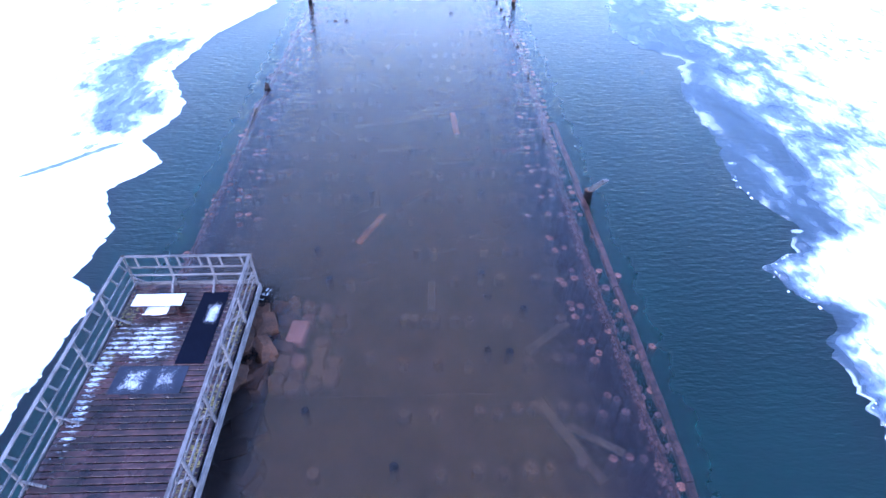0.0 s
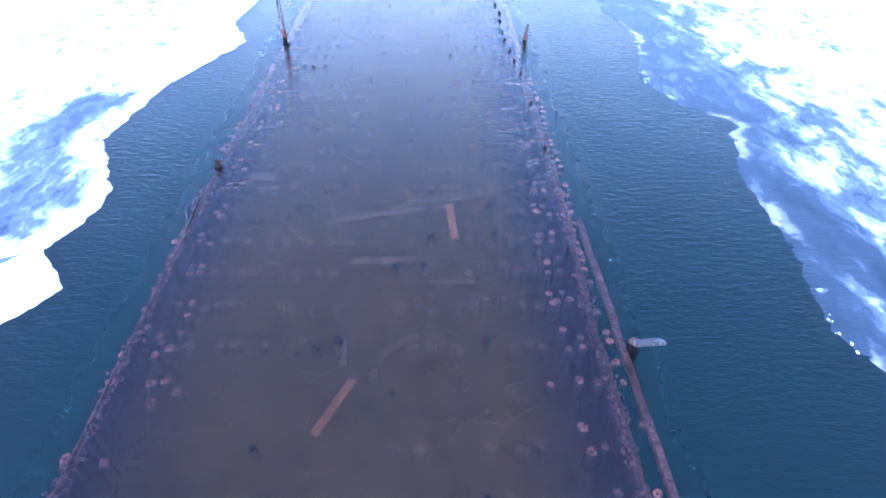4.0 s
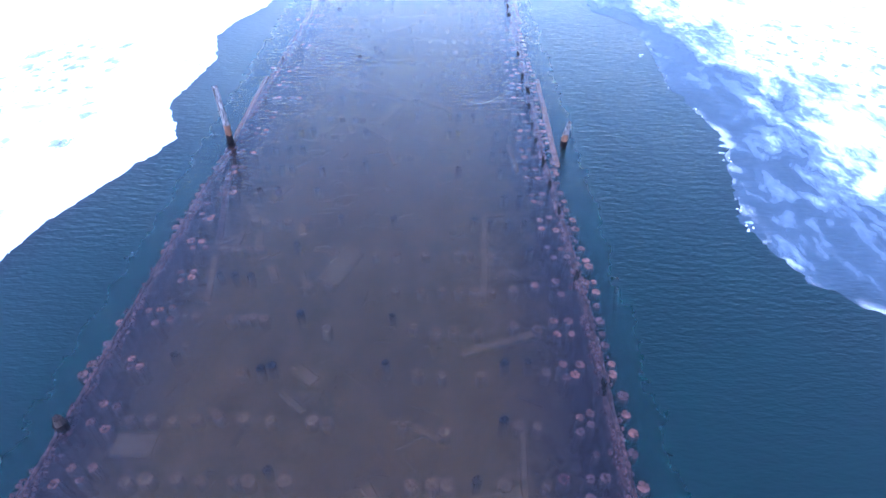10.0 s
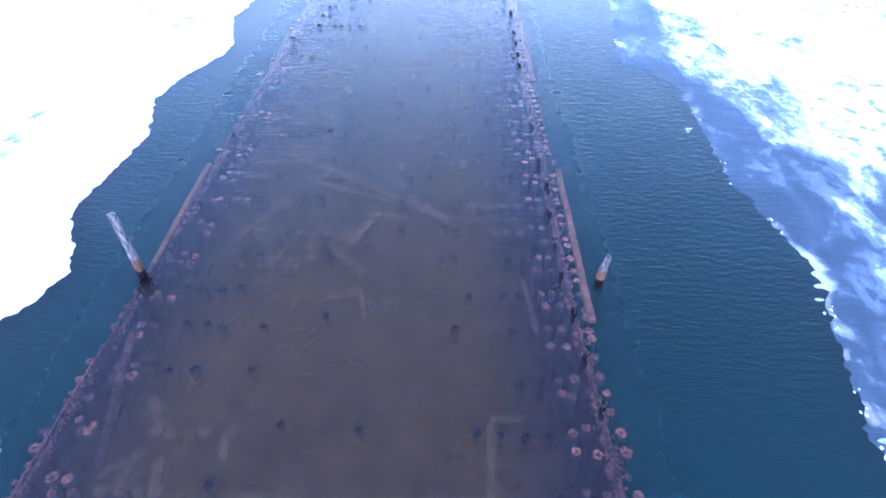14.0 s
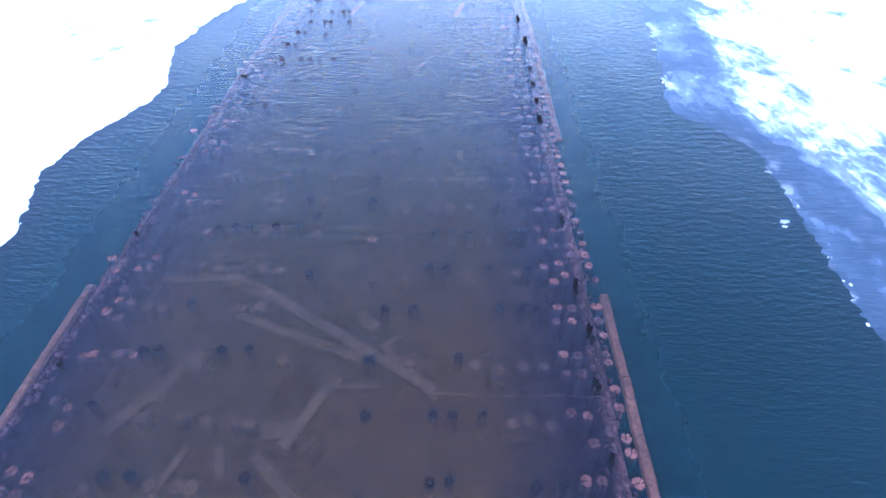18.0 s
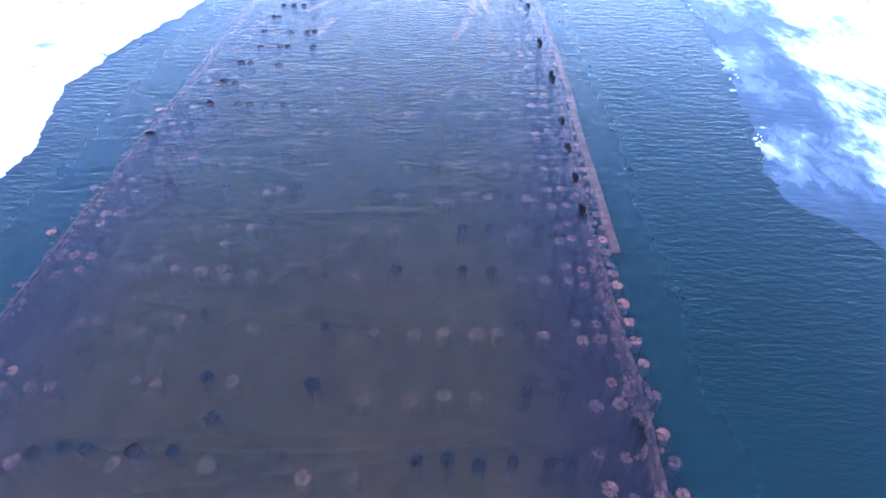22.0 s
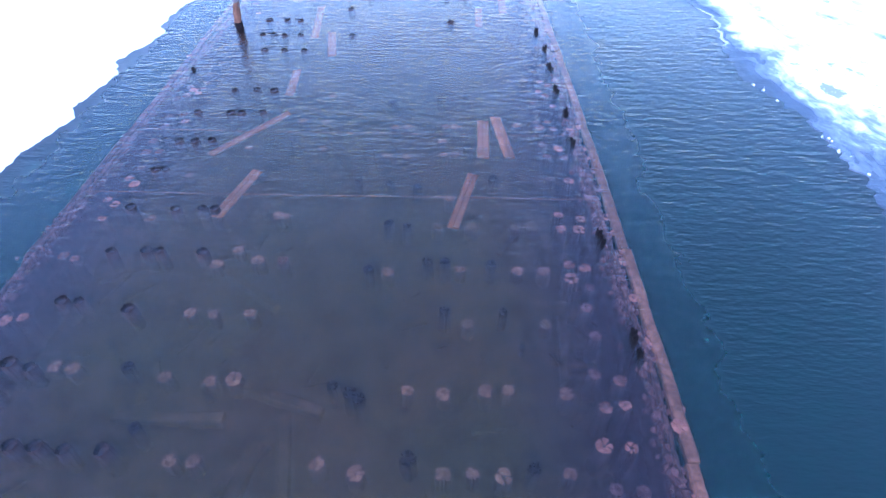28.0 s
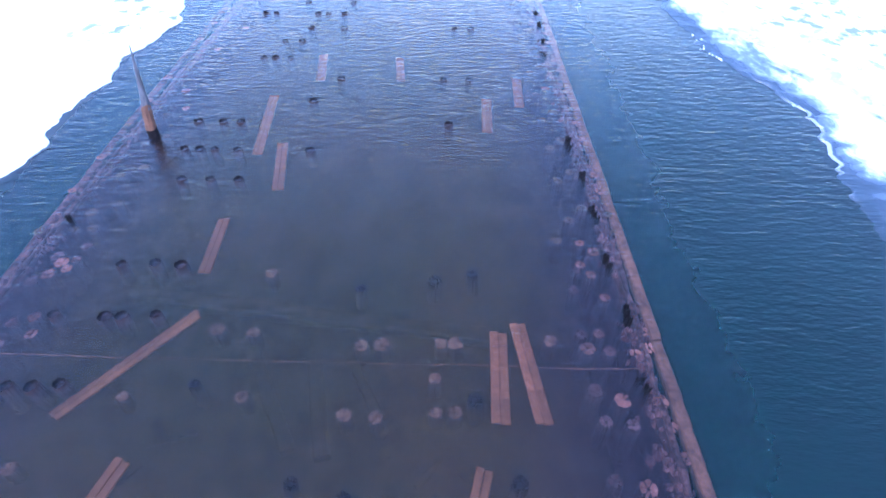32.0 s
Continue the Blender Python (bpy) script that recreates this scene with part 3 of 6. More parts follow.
for a, b, out in RUNS:
    a, b = Vector(a), Vector(b)
    along = (b - a).normalized()
    length = (b - a).length
    wood_along = M_RAIL_X if abs(along.x) > 0.5 else M_RAIL
    n = max(3, round(length / (1.75 if length < 5 else 1.55)))
    for i in range(n + 1):
        if length < 5 and i in (0, n):
            continue
        p = a + along * (length * i / n)
        bm = bmesh.new()
        beam(bm, p + Vector((0, 0, DZ - 0.30)), p + Vector((0, 0, DZ + 1.10)), 0.066, 0.066, 0.008, up=Vector((0, 1, 0)))
        rp = deck_part("rail_post", bm, M_RAIL)
        bm = bmesh.new()
        beam(bm, p - out * 0.03 + Vector((0, 0, DZ + 0.30)), p - out * 0.42 + Vector((0, 0, DZ + 0.02)), 0.06, 0.05, 0.006, up=along)
        deck_part("brace", bm, M_RAIL)
    m = round(length / 0.58)
    for i in range(m):
        q = a + along * (length * (i + 0.5) / m)
        bm = bmesh.new()
        beam(bm, q - out * 0.06 + along * 0.07 + Vector((0, 0, DZ + 0.78)), q + out * 0.03 + Vector((0, 0, DZ + 1.10)), 0.045, 0.05, 0.006, up=along)
        deck_part("bracket", bm, M_RAIL)
    for k, z in enumerate(RAIL_Z):
        bm = bmesh.new()
        o = -out * 0.065
        beam(bm, a + o + Vector((0, 0, DZ + z)), b + o + Vector((0, 0, DZ + z)), 0.03, 0.06, 0.006)
        deck_part("rail", bm, wood_along)
    bm = bmesh.new()
    e = along * 0.06
    beam(bm, a - e + Vector((0, 0, DZ + 1.125)), b + e + Vector((0, 0, DZ + 1.125)), 0.095, 0.036, 0.008)
    deck_part("cap_rail", bm, wood_along)
    bm = bmesh.new()
    o = -out * 0.02
    beam(bm, a + out * 0.07 + Vector((0, 0, DZ - 0.12)), b + out * 0.07 + Vector((0, 0, DZ - 0.12)), 0.05, 0.26, 0.008)
    deck_part("edge_board", bm, wood_along)

# bench with a sheet of snow on it
bench = tagged(new("bench"), "low wooden bench under a smooth sheet of white snow", "bench")
bench.location = (-7.5, 11.13, DZ)


def thing_part(name, bm, material, parent, label=""):
    ob = part(name, bm, material, parent, label)
    ob.matrix_parent_inverse = Matrix.Translation(parent.location).inverted()
    return ob


bm = bmesh.new()
box(bm, (1.36, 0.44, 0.05), pose(-7.5, 11.13, DZ + 0.36), 0.008)
thing_part("seat", bm, M_DECK, bench)
for x in (-8.0, -7.0):
    bm = bmesh.new()
    box(bm, (0.09, 0.38, 0.335), pose(x, 11.13, DZ + 0.1675), 0.008)
    thing_part("leg", bm, M_DECK, bench)


def snow_patch(name, x0, x1, y0, y1, z, thick, ragged, seed, label):
    """A patch of snow with a soft, uneven rim."""
    bm = bmesh.new()
    nx, ny = max(4, int((x1 - x0) / 0.07)), max(4, int((y1 - y0) / 0.07))
    grid = []
    for j in range(ny + 1):
        row = []
        for i in range(nx + 1):
            u, v = i / nx, j / ny
            x, y = x0 + (x1 - x0) * u, y0 + (y1 - y0) * v
            rim = min(u, 1 - u) * (x1 - x0) + 1e-4, min(v, 1 - v) * (y1 - y0) + 1e-4
            d = min(rim)
            if d < 0.08:
                x += ragged * noise.noise((x * 6, y * 6, seed))
                y += ragged * noise.noise((x * 6, y * 6, seed + 9))
            h = thick * min(1, d / 0.07) ** 0.5 * (0.85 + 0.3 * noise.noise((x * 3, y * 3, seed)))
            row.append(bm.verts.new((x, y, z + h)))
        grid.append(row)
    for j in range(ny):
        for i in range(nx):
            f = bm.faces.new((grid[j][i], grid[j][i + 1], grid[j + 1][i + 1], grid[j + 1][i]))
            f.smooth = True
    return tagged(part(name, bm, M_SNOW), label, "snow")


snow_patch("snow_sheet", -8.2, -6.82, 10.9, 11.36, DZ + 0.386, 0.04, 0.01, 1, "smooth white sheet of snow lying on a bench")
snow_patch("snow_drift", -8.05, -7.35, 10.92, 11.3, DZ + 0.002, 0.05, 0.05, 2, "small white snow drift on the deck by the bench")

# mats
for name, x0, x1, y0, y1 in (("mat", -6.55, -5.8, 9.17, 11.76), ("mat", -7.93, -6.15, 8.27, 9.12)):
    bm = bmesh.new()
    box(bm, (x1 - x0, y1 - y0, 0.014), pose((x0 + x1) / 2, (y0 + y1) / 2, DZ + 0.009, 0, 0, -0.6), 0.004)
    tagged(part(name, bm, M_STEEL if x0 > -7 else M_SLATE), "dark blue-black rubber mat lying on the wet deck" if x0 > -7 else "slate-blue rubber mat lying on the wet deck, wet sheen put in its colour", "mat", "deck mats")


# moss crumbs along the board joints
def frost(name, x0, x1, y0, y1, n, rows, z, seed, label, material=None, category="frost"):
    r = random.Random(seed)
    vs, fs = [], []
    for _ in range(n):
        x, y = r.uniform(x0, x1), r.uniform(y0, y1)
        if noise.noise((x * 1.6, y * 1.6, seed)) + 0.5 * noise.noise((x * 5, y * 14, seed)) < -0.02:
            continue
        if rows:
            y = DY1 - 0.163 - round((DY1 - 0.163 - y) / 0.166) * 0.166 + r.uniform(-0.10, 0.05)
        w, h = (r.uniform(0.008, 0.045), r.uniform(0.005, 0.014)) if rows else (r.uniform(0.003, 0.011), r.uniform(0.003, 0.010))
        b = len(vs)
        t = r.uniform(0.004, 0.010)
        vs += [(x - w, y - h, z), (x + w, y - h * 0.6, z), (x + w * 0.9, y + h, z), (x - w * 0.8, y + h * 0.8, z), (x, y, z + t)]
        fs += [(b, b + 1, b + 4), (b + 1, b + 2, b + 4), (b + 2, b + 3, b + 4), (b + 3, b, b + 4)]
    me = bpy.data.meshes.new(name)
    me.from_pydata(vs, [], fs)
    me.materials.append(material or M_SNOW)
    return tagged(new(name, me), label, category, kind="stuff")


def make_frost(name, stretch, scale, cut, boards=True):
    """A broken film of frost: clear where the noise is low."""
    m, nt, nodes, links, p = mat(name)
    p.inputs["Base Color"].default_value = (0.72, 0.74, 0.78, 1)
    p.inputs["Roughness"].default_value = 0.8
    v = coords(nt)
    n = noise_tex(nt, coords(nt, stretch), scale, 5, 0.7)
    big = noise_tex(nt, v, 1.6, 3, 0.55)
    sp = nodes.new("ShaderNodeSeparateXYZ")
    links.new(v, sp.inputs[0])
    row = add(nt, "ShaderNodeMath")
    row.operation = "MULTIPLY_ADD"
    links.new(sp.outputs[1], row.inputs[0])
    row.inputs[1].default_value, row.inputs[2].default_value = -1 / 0.166, 1000 + DY1 / 0.166
    fr = add(nt, "ShaderNodeMath")
    fr.operation = "FRACT"
    links.new(row.outputs[0], fr.inputs[0])
    lines = ramp(nt, fr.outputs[0], [(0.0, (0.8,) * 3), (0.12, (1.06,) * 3), (0.4, (1.0,) * 3), (0.8, (0.86,) * 3)] if boards else [(0, (1,) * 3), (1, (1,) * 3)])
    uv = nodes.new("ShaderNodeUVMap")
    uv.uv_map = "rim"
    g = nodes.new("ShaderNodeSeparateXYZ")
    links.new(uv.outputs[0], g.inputs[0])
    s = mixc(nt, 1.0, mixc(nt, 0.32, n, big), lines, "MULTIPLY")
    t = mixc(nt, 1.0, s, ramp(nt, g.outputs[0], [(0.0, (0.75,) * 3), (0.7, (1.04,) * 3)]), "MULTIPLY")
    links.new(ramp(nt, t, [(cut, (0, 0, 0)), (cut + 0.05, (0.88, 0.88, 0.88))]), p.inputs["Alpha"])
    return m


M_FROST_DECK = make_frost("frost_on_boards", (2.0, 9, 1), 5, 0.47)
M_FROST_MAT = make_frost("frost_on_mat", (5, 7, 1), 8, 0.465, False)


def frost_film(x0, x1, y0, y1, z, material, label):
    bm = bmesh.new()
    uvs = bm.loops.layers.uv.new("rim")
    n = 6
    grid = [[bm.verts.new((x0 + (x1 - x0) * i / n, y0 + (y1 - y0) * j / n, z)) for i in range(n + 1)] for j in range(n + 1)]
    rim = {grid[j][i]: min(i, j, n - i, n - j) / 3 for j in range(n + 1) for i in range(n + 1)}
    for j in range(n):
        for i in range(n):
            f = bm.faces.new((grid[j][i], grid[j][i + 1], grid[j + 1][i + 1], grid[j + 1][i]))
            for lp in f.loops:
                lp[uvs].uv = (rim[lp.vert], 0)
    return tagged(part("frost", bm, material), label, "frost", kind="stuff")


frost_film(-8.55, -6.55, 9.13, 10.85, DZ + 0.006, M_FROST_DECK, "streaky white frost on the deck boards")
frost_film(-8.62, -8.1, 6.3, 11.0, DZ + 0.009, M_FROST_DECK, "streaky white frost along the deck edge")
frost_film(-7.82, -7.05, 8.28, 9.11, DZ + 0.019, M_FROST_MAT, "grainy white frost on a dark mat")
frost_film(-6.98, -6.3, 8.28, 9.11, DZ + 0.019, M_FROST_MAT, "grainy white frost on a dark mat")
frost_film(-6.3, -5.82, 10.4, 11.4, DZ + 0.019, M_FROST_MAT, "grainy white frost on a dark mat")


# ---- rubble by the platform ----
def rock(x, y, z, sx, sy, sz, turn, seed, material, label, group, sub=2):
    bm = bmesh.new()
    bmesh.ops.create_cube(bm, size=1.0)
    bmesh.ops.subdivide_edges(bm, edges=bm.edges[:], cuts=sub + 1, use_grid_fill=True)
    for v in bm.verts:
        d = v.co.normalized() * 0.62
        v.co = v.co.lerp(d, 0.42)
        k = noise.noise((v.co.x * 2.2 + seed, v.co.y * 2.2, v.co.z * 2.2))
        v.co *= 1 + 0.28 * k
        v.co += Vector((noise.noise((v.co.x * 5, seed, 0)), noise.noise((v.co.y * 5, seed, 3)), noise.noise((v.co.z * 5, seed, 6)))) * 0.05
    bmesh.ops.transform(bm, matrix=pose(x, y, z, 8 * math.sin(seed), 8 * math.cos(seed * 2), turn) @ Matrix.Diagonal((sx, sy, sz, 1)), verts=bm.verts)
    return tagged(part("rock", bm, material), label, "rock", group)


def make_rock(name, a, b, c):
    m, nt, nodes, links, p = mat(name)
    v = coords(nt)
    n1, n2 = noise_tex(nt, v, 1.8, 6, 0.6), noise_tex(nt, v, 14, 5, 0.65)
    col = mixc(nt, 0.35, ramp(nt, n1, [(0.3, a), (0.55, b), (0.75, c)]), ramp(nt, n2, [(0.3, a), (0.7, c)]))
    links.new(col, p.inputs["Base Color"])
    p.inputs["Roughness"].default_value = 0.75
    bump(nt, n2, 0.5, 0.04, p)
    return m


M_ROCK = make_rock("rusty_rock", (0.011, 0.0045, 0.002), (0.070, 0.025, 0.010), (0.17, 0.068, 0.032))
# Near-black copy of the rock: shade beside the platform put into its colour.
M_ROCK_SHADE = make_rock("shade_black_rock", (0.004, 0.002, 0.001), (0.022, 0.010, 0.004), (0.06, 0.026, 0.010))
M_SLAB = make_rock("pink_slab", (0.17, 0.07, 0.055), (0.26, 0.115, 0.09), (0.34, 0.165, 0.13))
M_GREY = make_rock("silted_rock", (0.07, 0.034, 0.02), (0.14, 0.072, 0.042), (0.22, 0.115, 0.07))
M_MOSS = make_rock("yellow_green_moss", (0.07, 0.065, 0.03), (0.20, 0.17, 0.05), (0.36, 0.29, 0.07))
frost("moss", -5.42, -5.12, 2.0, 12.0, 1500, True, DZ + 0.001, 21, "yellow-green moss along the edge of the deck boards", M_MOSS, "moss")
frost("moss", -8.58, -8.2, 9.0, 12.0, 450, True, DZ + 0.001, 22, "yellow-green moss along the edge of the deck boards", M_MOSS, "moss")


def boulders(*places):
    for x, y, z, sx, sy, sz, turn in places:
        rock(x, y, z + (-0.12 if y < 9 else 0.04), sx, sy, sz, turn, x * 7 + y, M_ROCK_SHADE if y < 9 else M_ROCK, "rust-brown wet boulder half out of the water beside the platform, near ones with shade painted in", "rubble by the platform")


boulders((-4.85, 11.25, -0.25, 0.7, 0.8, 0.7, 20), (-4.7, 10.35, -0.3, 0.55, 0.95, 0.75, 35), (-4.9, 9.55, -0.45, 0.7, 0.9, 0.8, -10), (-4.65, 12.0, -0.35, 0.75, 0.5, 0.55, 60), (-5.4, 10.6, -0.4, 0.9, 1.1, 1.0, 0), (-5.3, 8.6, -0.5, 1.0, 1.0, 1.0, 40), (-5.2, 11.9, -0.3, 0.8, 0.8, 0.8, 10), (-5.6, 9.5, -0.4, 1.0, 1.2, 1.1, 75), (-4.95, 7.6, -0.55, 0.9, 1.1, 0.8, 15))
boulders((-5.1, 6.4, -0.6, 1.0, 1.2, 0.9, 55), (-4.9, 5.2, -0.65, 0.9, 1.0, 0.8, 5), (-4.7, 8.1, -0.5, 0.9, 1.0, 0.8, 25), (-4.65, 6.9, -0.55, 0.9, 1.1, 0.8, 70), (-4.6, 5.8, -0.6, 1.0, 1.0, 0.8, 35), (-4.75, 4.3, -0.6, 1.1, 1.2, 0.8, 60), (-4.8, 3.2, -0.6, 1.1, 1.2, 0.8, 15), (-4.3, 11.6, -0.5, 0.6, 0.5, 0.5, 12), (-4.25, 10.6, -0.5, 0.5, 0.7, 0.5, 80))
for x, y, z, sx, sy, turn in ((-3.86, 11.12, -0.19, 0.54, 0.84, -8),):
    bm = bmesh.new()
    box(bm, (sx, sy, 0.5), pose(x, y, z - 0.2, 2, -3, turn), 0.05)
    tagged(part("stone_slab", bm, M_SLAB), "pink squared stone slab just under the water", "stone")
r = random.Random(12)
for i in range(5):
    for j in range(7):
        x, y = -4.72 + 0.5 * i + r.uniform(-0.09, 0.09), 9.2 + 0.5 * j + r.uniform(-0.1, 0.1) + 0.28 * (i % 2)
        if (abs(x + 3.9) < 0.45 and abs(y - 11.1) < 0.55) or r.random() < 0.03 + 0.13 * max(0, i - 1):
            continue
        bm = bmesh.new()
        n = r.choice((4, 4, 5, 5, 6))
        t0 = r.uniform(0, 6.28)
        tilt = (r.uniform(-0.2, 0.2), r.uniform(-0.2, 0.2))
        z = -0.24 - 0.085 * i + r.uniform(-0.07, 0.05)
        long_, wide = r.uniform(0.24, 0.40), r.uniform(0.19, 0.30)
        ring = []
        for k in range(n):
            a = t0 + 2 * math.pi * (k + r.uniform(-0.3, 0.3)) / n
            d = r.uniform(0.85, 1.15)
            ring.append((d * wide * math.cos(a), d * long_ * math.sin(a)))
        slope = lambda px, py: px * tilt[0] + py * tilt[1]
        tops = [bm.verts.new((x + px * 0.85, y + py * 0.85, z + slope(px, py) + r.uniform(-0.02, 0.02))) for px, py in ring]
        mids = [bm.verts.new((x + px, y + py, z - 0.06 + slope(px, py))) for px, py in ring]
        lows = [bm.verts.new((x + px, y + py, z - 0.7)) for px, py in ring]
        peak = bm.verts.new((x + r.uniform(-0.06, 0.06), y + r.uniform(-0.06, 0.06), z + r.uniform(0.01, 0.05)))
        for k in range(n):
            q = (k + 1) % n
            bm.faces.new((tops[k], tops[q], peak))
            bm.faces.new((mids[k], mids[q], tops[q], tops[k]))
            bm.faces.new((lows[k], lows[q], mids[q], mids[k]))
        tagged(part("rubble_stone", bm, M_SLAB if r.random() < 0.12 else M_GREY), "flat angular brown stone under water beside the platform", "stone", "rubble by the platform")


def tangle(x, y, z, size, n, seed, label, material=None):
    """A clump of thin bent twigs."""
    q = random.Random(seed)
    bm = bmesh.new()
    for _ in range(n):
        p = Vector((x + q.gauss(0, 0.3) * size, y + q.gauss(0, 0.4) * size, z + q.uniform(-0.25, 0.05) * size))
        d = Vector((q.gauss(0, 1), q.gauss(0, 1), q.uniform(-0.1, 0.9))).normalized()
        rad = q.uniform(0.008, 0.022) * size / 0.6
        for k in range(3):
            e = p + d * q.uniform(0.08, 0.2) * size
            beam(bm, p, e, rad * 2, rad * 2, 0)
            p, rad = e, rad * 0.75
            d = (d + Vector((q.gauss(0, 0.5), q.gauss(0, 0.5), q.gauss(0, 0.3)))).normalized()
    return tagged(part("brush_pile", bm, material or M_WET_AND_SHADE), label, "brush", kind="stuff")


tangle(-4.96, 12.2, 0.3, 0.42, 130, 4, "tangle of black wet roots and twigs by the platform corner")
tangle(-4.94, 12.22, 0.36, 0.34, 8, 9, "frosted white twigs by the platform corner", M_SNOW)
tangle(-4.9, 10.15, 0.1, 0.4, 40, 5, "small tangle of black wet twigs on the rocks")
tangle(-7.6, 40.35, -0.06, 0.5, 50, 6, "dark weed caught at the foot of a mooring post")


# ---- sunken pier: side walls ----
def make_wall_run(pts, y0, y1, z, w, h, shift, seed, label, material, group, seg=6.1, rough=0.12):
    r = random.Random(seed)
    y = y0
    while y < y1:
        e = min(y + seg * r.uniform(0.8, 1.1), y1)
        bm = bmesh.new()
        n = max(2, int((e - y) / 0.12))
        prev = None
        off = r.uniform(-0.03, 0.03)
        for i in range(n + 1):
            yy = y + (e - 0.04 - y) * i / n
            cx = interp(yy, pts) + shift + off + 0.03 * noise.noise((yy * 0.8, seed, 0))
            ww = w * (1 + rough * noise.noise((yy * 1.7, seed, 4)) + rough * noise.noise((yy * 5.3, seed, 6)) + rough * noise.noise((yy * 12, seed, 9)))
            zz = z + 0.03 * noise.noise((yy * 1.1, seed, 8))
            prof = [(-ww / 2, -h), (-ww / 2, -0.03), (-ww / 2 + 0.03, 0), (ww / 2 - 0.03, 0.0), (ww / 2, -0.03), (ww / 2, -h)]
            row = [bm.verts.new((cx + px + 0.1 * rough * noise.noise((px * 9, yy * 6, 1)), yy, zz + pz)) for px, pz in prof]
            if prev:
                for k in range(5):
                    bm.faces.new((prev[k], row[k], row[k + 1], prev[k + 1]))
            else:
                bm.faces.new(row)
            prev = row
        bm.faces.new(prev[::-1])
        bmesh.ops.recalc_face_normals(bm, faces=bm.faces[:])
        tagged(part("wall_timber", bm, material), label, "timber", group)
        y = e


make_wall_run(RIGHT, -12, 118, -0.26, 0.20, 7.0, 0.0, 1, "purple-brown algae-covered wall timber just under water", M_ALGAE, "timbers of the sunken pier wall", rough=0.4)
make_wall_run(LEFT, -12, 118, -0.26, 0.20, 7.0, 0.0, 2, "purple-brown algae-covered wall timber just under water", M_ALGAE, "timbers of the sunken pier wall", rough=0.4)
make_wall_run(RIGHT, -12, 118, -0.16, 0.10, 0.12, 0.06, 11, "narrow pinkish plank edge along the sunken wall", M_WALL, "wall edge planks", 4.6, 0.3)
make_wall_run(LEFT, -12, 118, -0.16, 0.10, 0.12, -0.04, 12, "narrow pinkish plank edge along the sunken wall", M_WALL, "wall edge planks", 4.6, 0.3)
OUT_R = [(-12, 6.1), (15, 6.15), (24, 6.02), (39, 5.85), (47, 5.95), (55, 5.85), (69, 5.76), (85, 5.3), (118, 4.3)]
OUT_L = [(-12, -8.6), (40, -7.6), (47, -7.7), (67, -7.2), (88, -7.15), (118, -6.5)]
for k, (y0, y1) in enumerate(((-12, 23.7), (39.2, 47.0), (54.8, 118))):
    make_wall_run(OUT_R, y0, y1, -0.17 if k == 2 else -0.1, 0.21, 0.26, 0.06, 20 + k, "tan waterlogged wale timber outside the sunken wall", M_WALL if k == 0 else M_WALE, "outer wale timbers")
for k, (y0, y1) in enumerate(((40.7, 47.1), (66, 118))):
    make_wall_run(OUT_L, y0, y1, -0.12 if k == 0 else -0.26, 0.2, 0.26, -0.05, 30 + k, "tan waterlogged wale timber outside the sunken wall", M_WALE if k == 0 else M_WALL, "outer wale timbers")


# crust of mussels, splinters and rotted edges along the wall heads
q = random.Random(51)
for pts, words in ((RIGHT, "mauve crust of mussels and splinters along the sunken wall"), (LEFT, "mauve crust of mussels and splinters along the sunken wall")):
    vs, fs = [], []
    for _ in range(5600):
        y = q.uniform(-8, 100)
        x = interp(y, pts) + q.gauss(0.0, 0.11)
        if noise.noise((y * 0.9, x * 2, 4)) < -0.25:
            continue
        r = q.uniform(0.025, 0.085)
        z = q.uniform(-0.24, -0.11)
        b, t0 = len(vs), q.uniform(0, 6.28)
        for k in range(5):
            a = t0 + 1.2566 * k
            d = r * q.uniform(0.6, 1.25)
            vs += [(x + d * math.cos(a), y + 1.3 * d * math.sin(a), z - 0.14)]
        vs += [(x + q.uniform(-0.3, 0.3) * r, y + q.uniform(-0.3, 0.3) * r, z)]
        fs += [(b + k, b + (k + 1) % 5, b + 5) for k in range(5)]
    me = bpy.data.meshes.new("wall_crust")
    me.from_pydata(vs, [], fs)
    me.materials.append(M_CRUST)
    tagged(new("wall_crust", me), words, "mussels", kind="stuff")


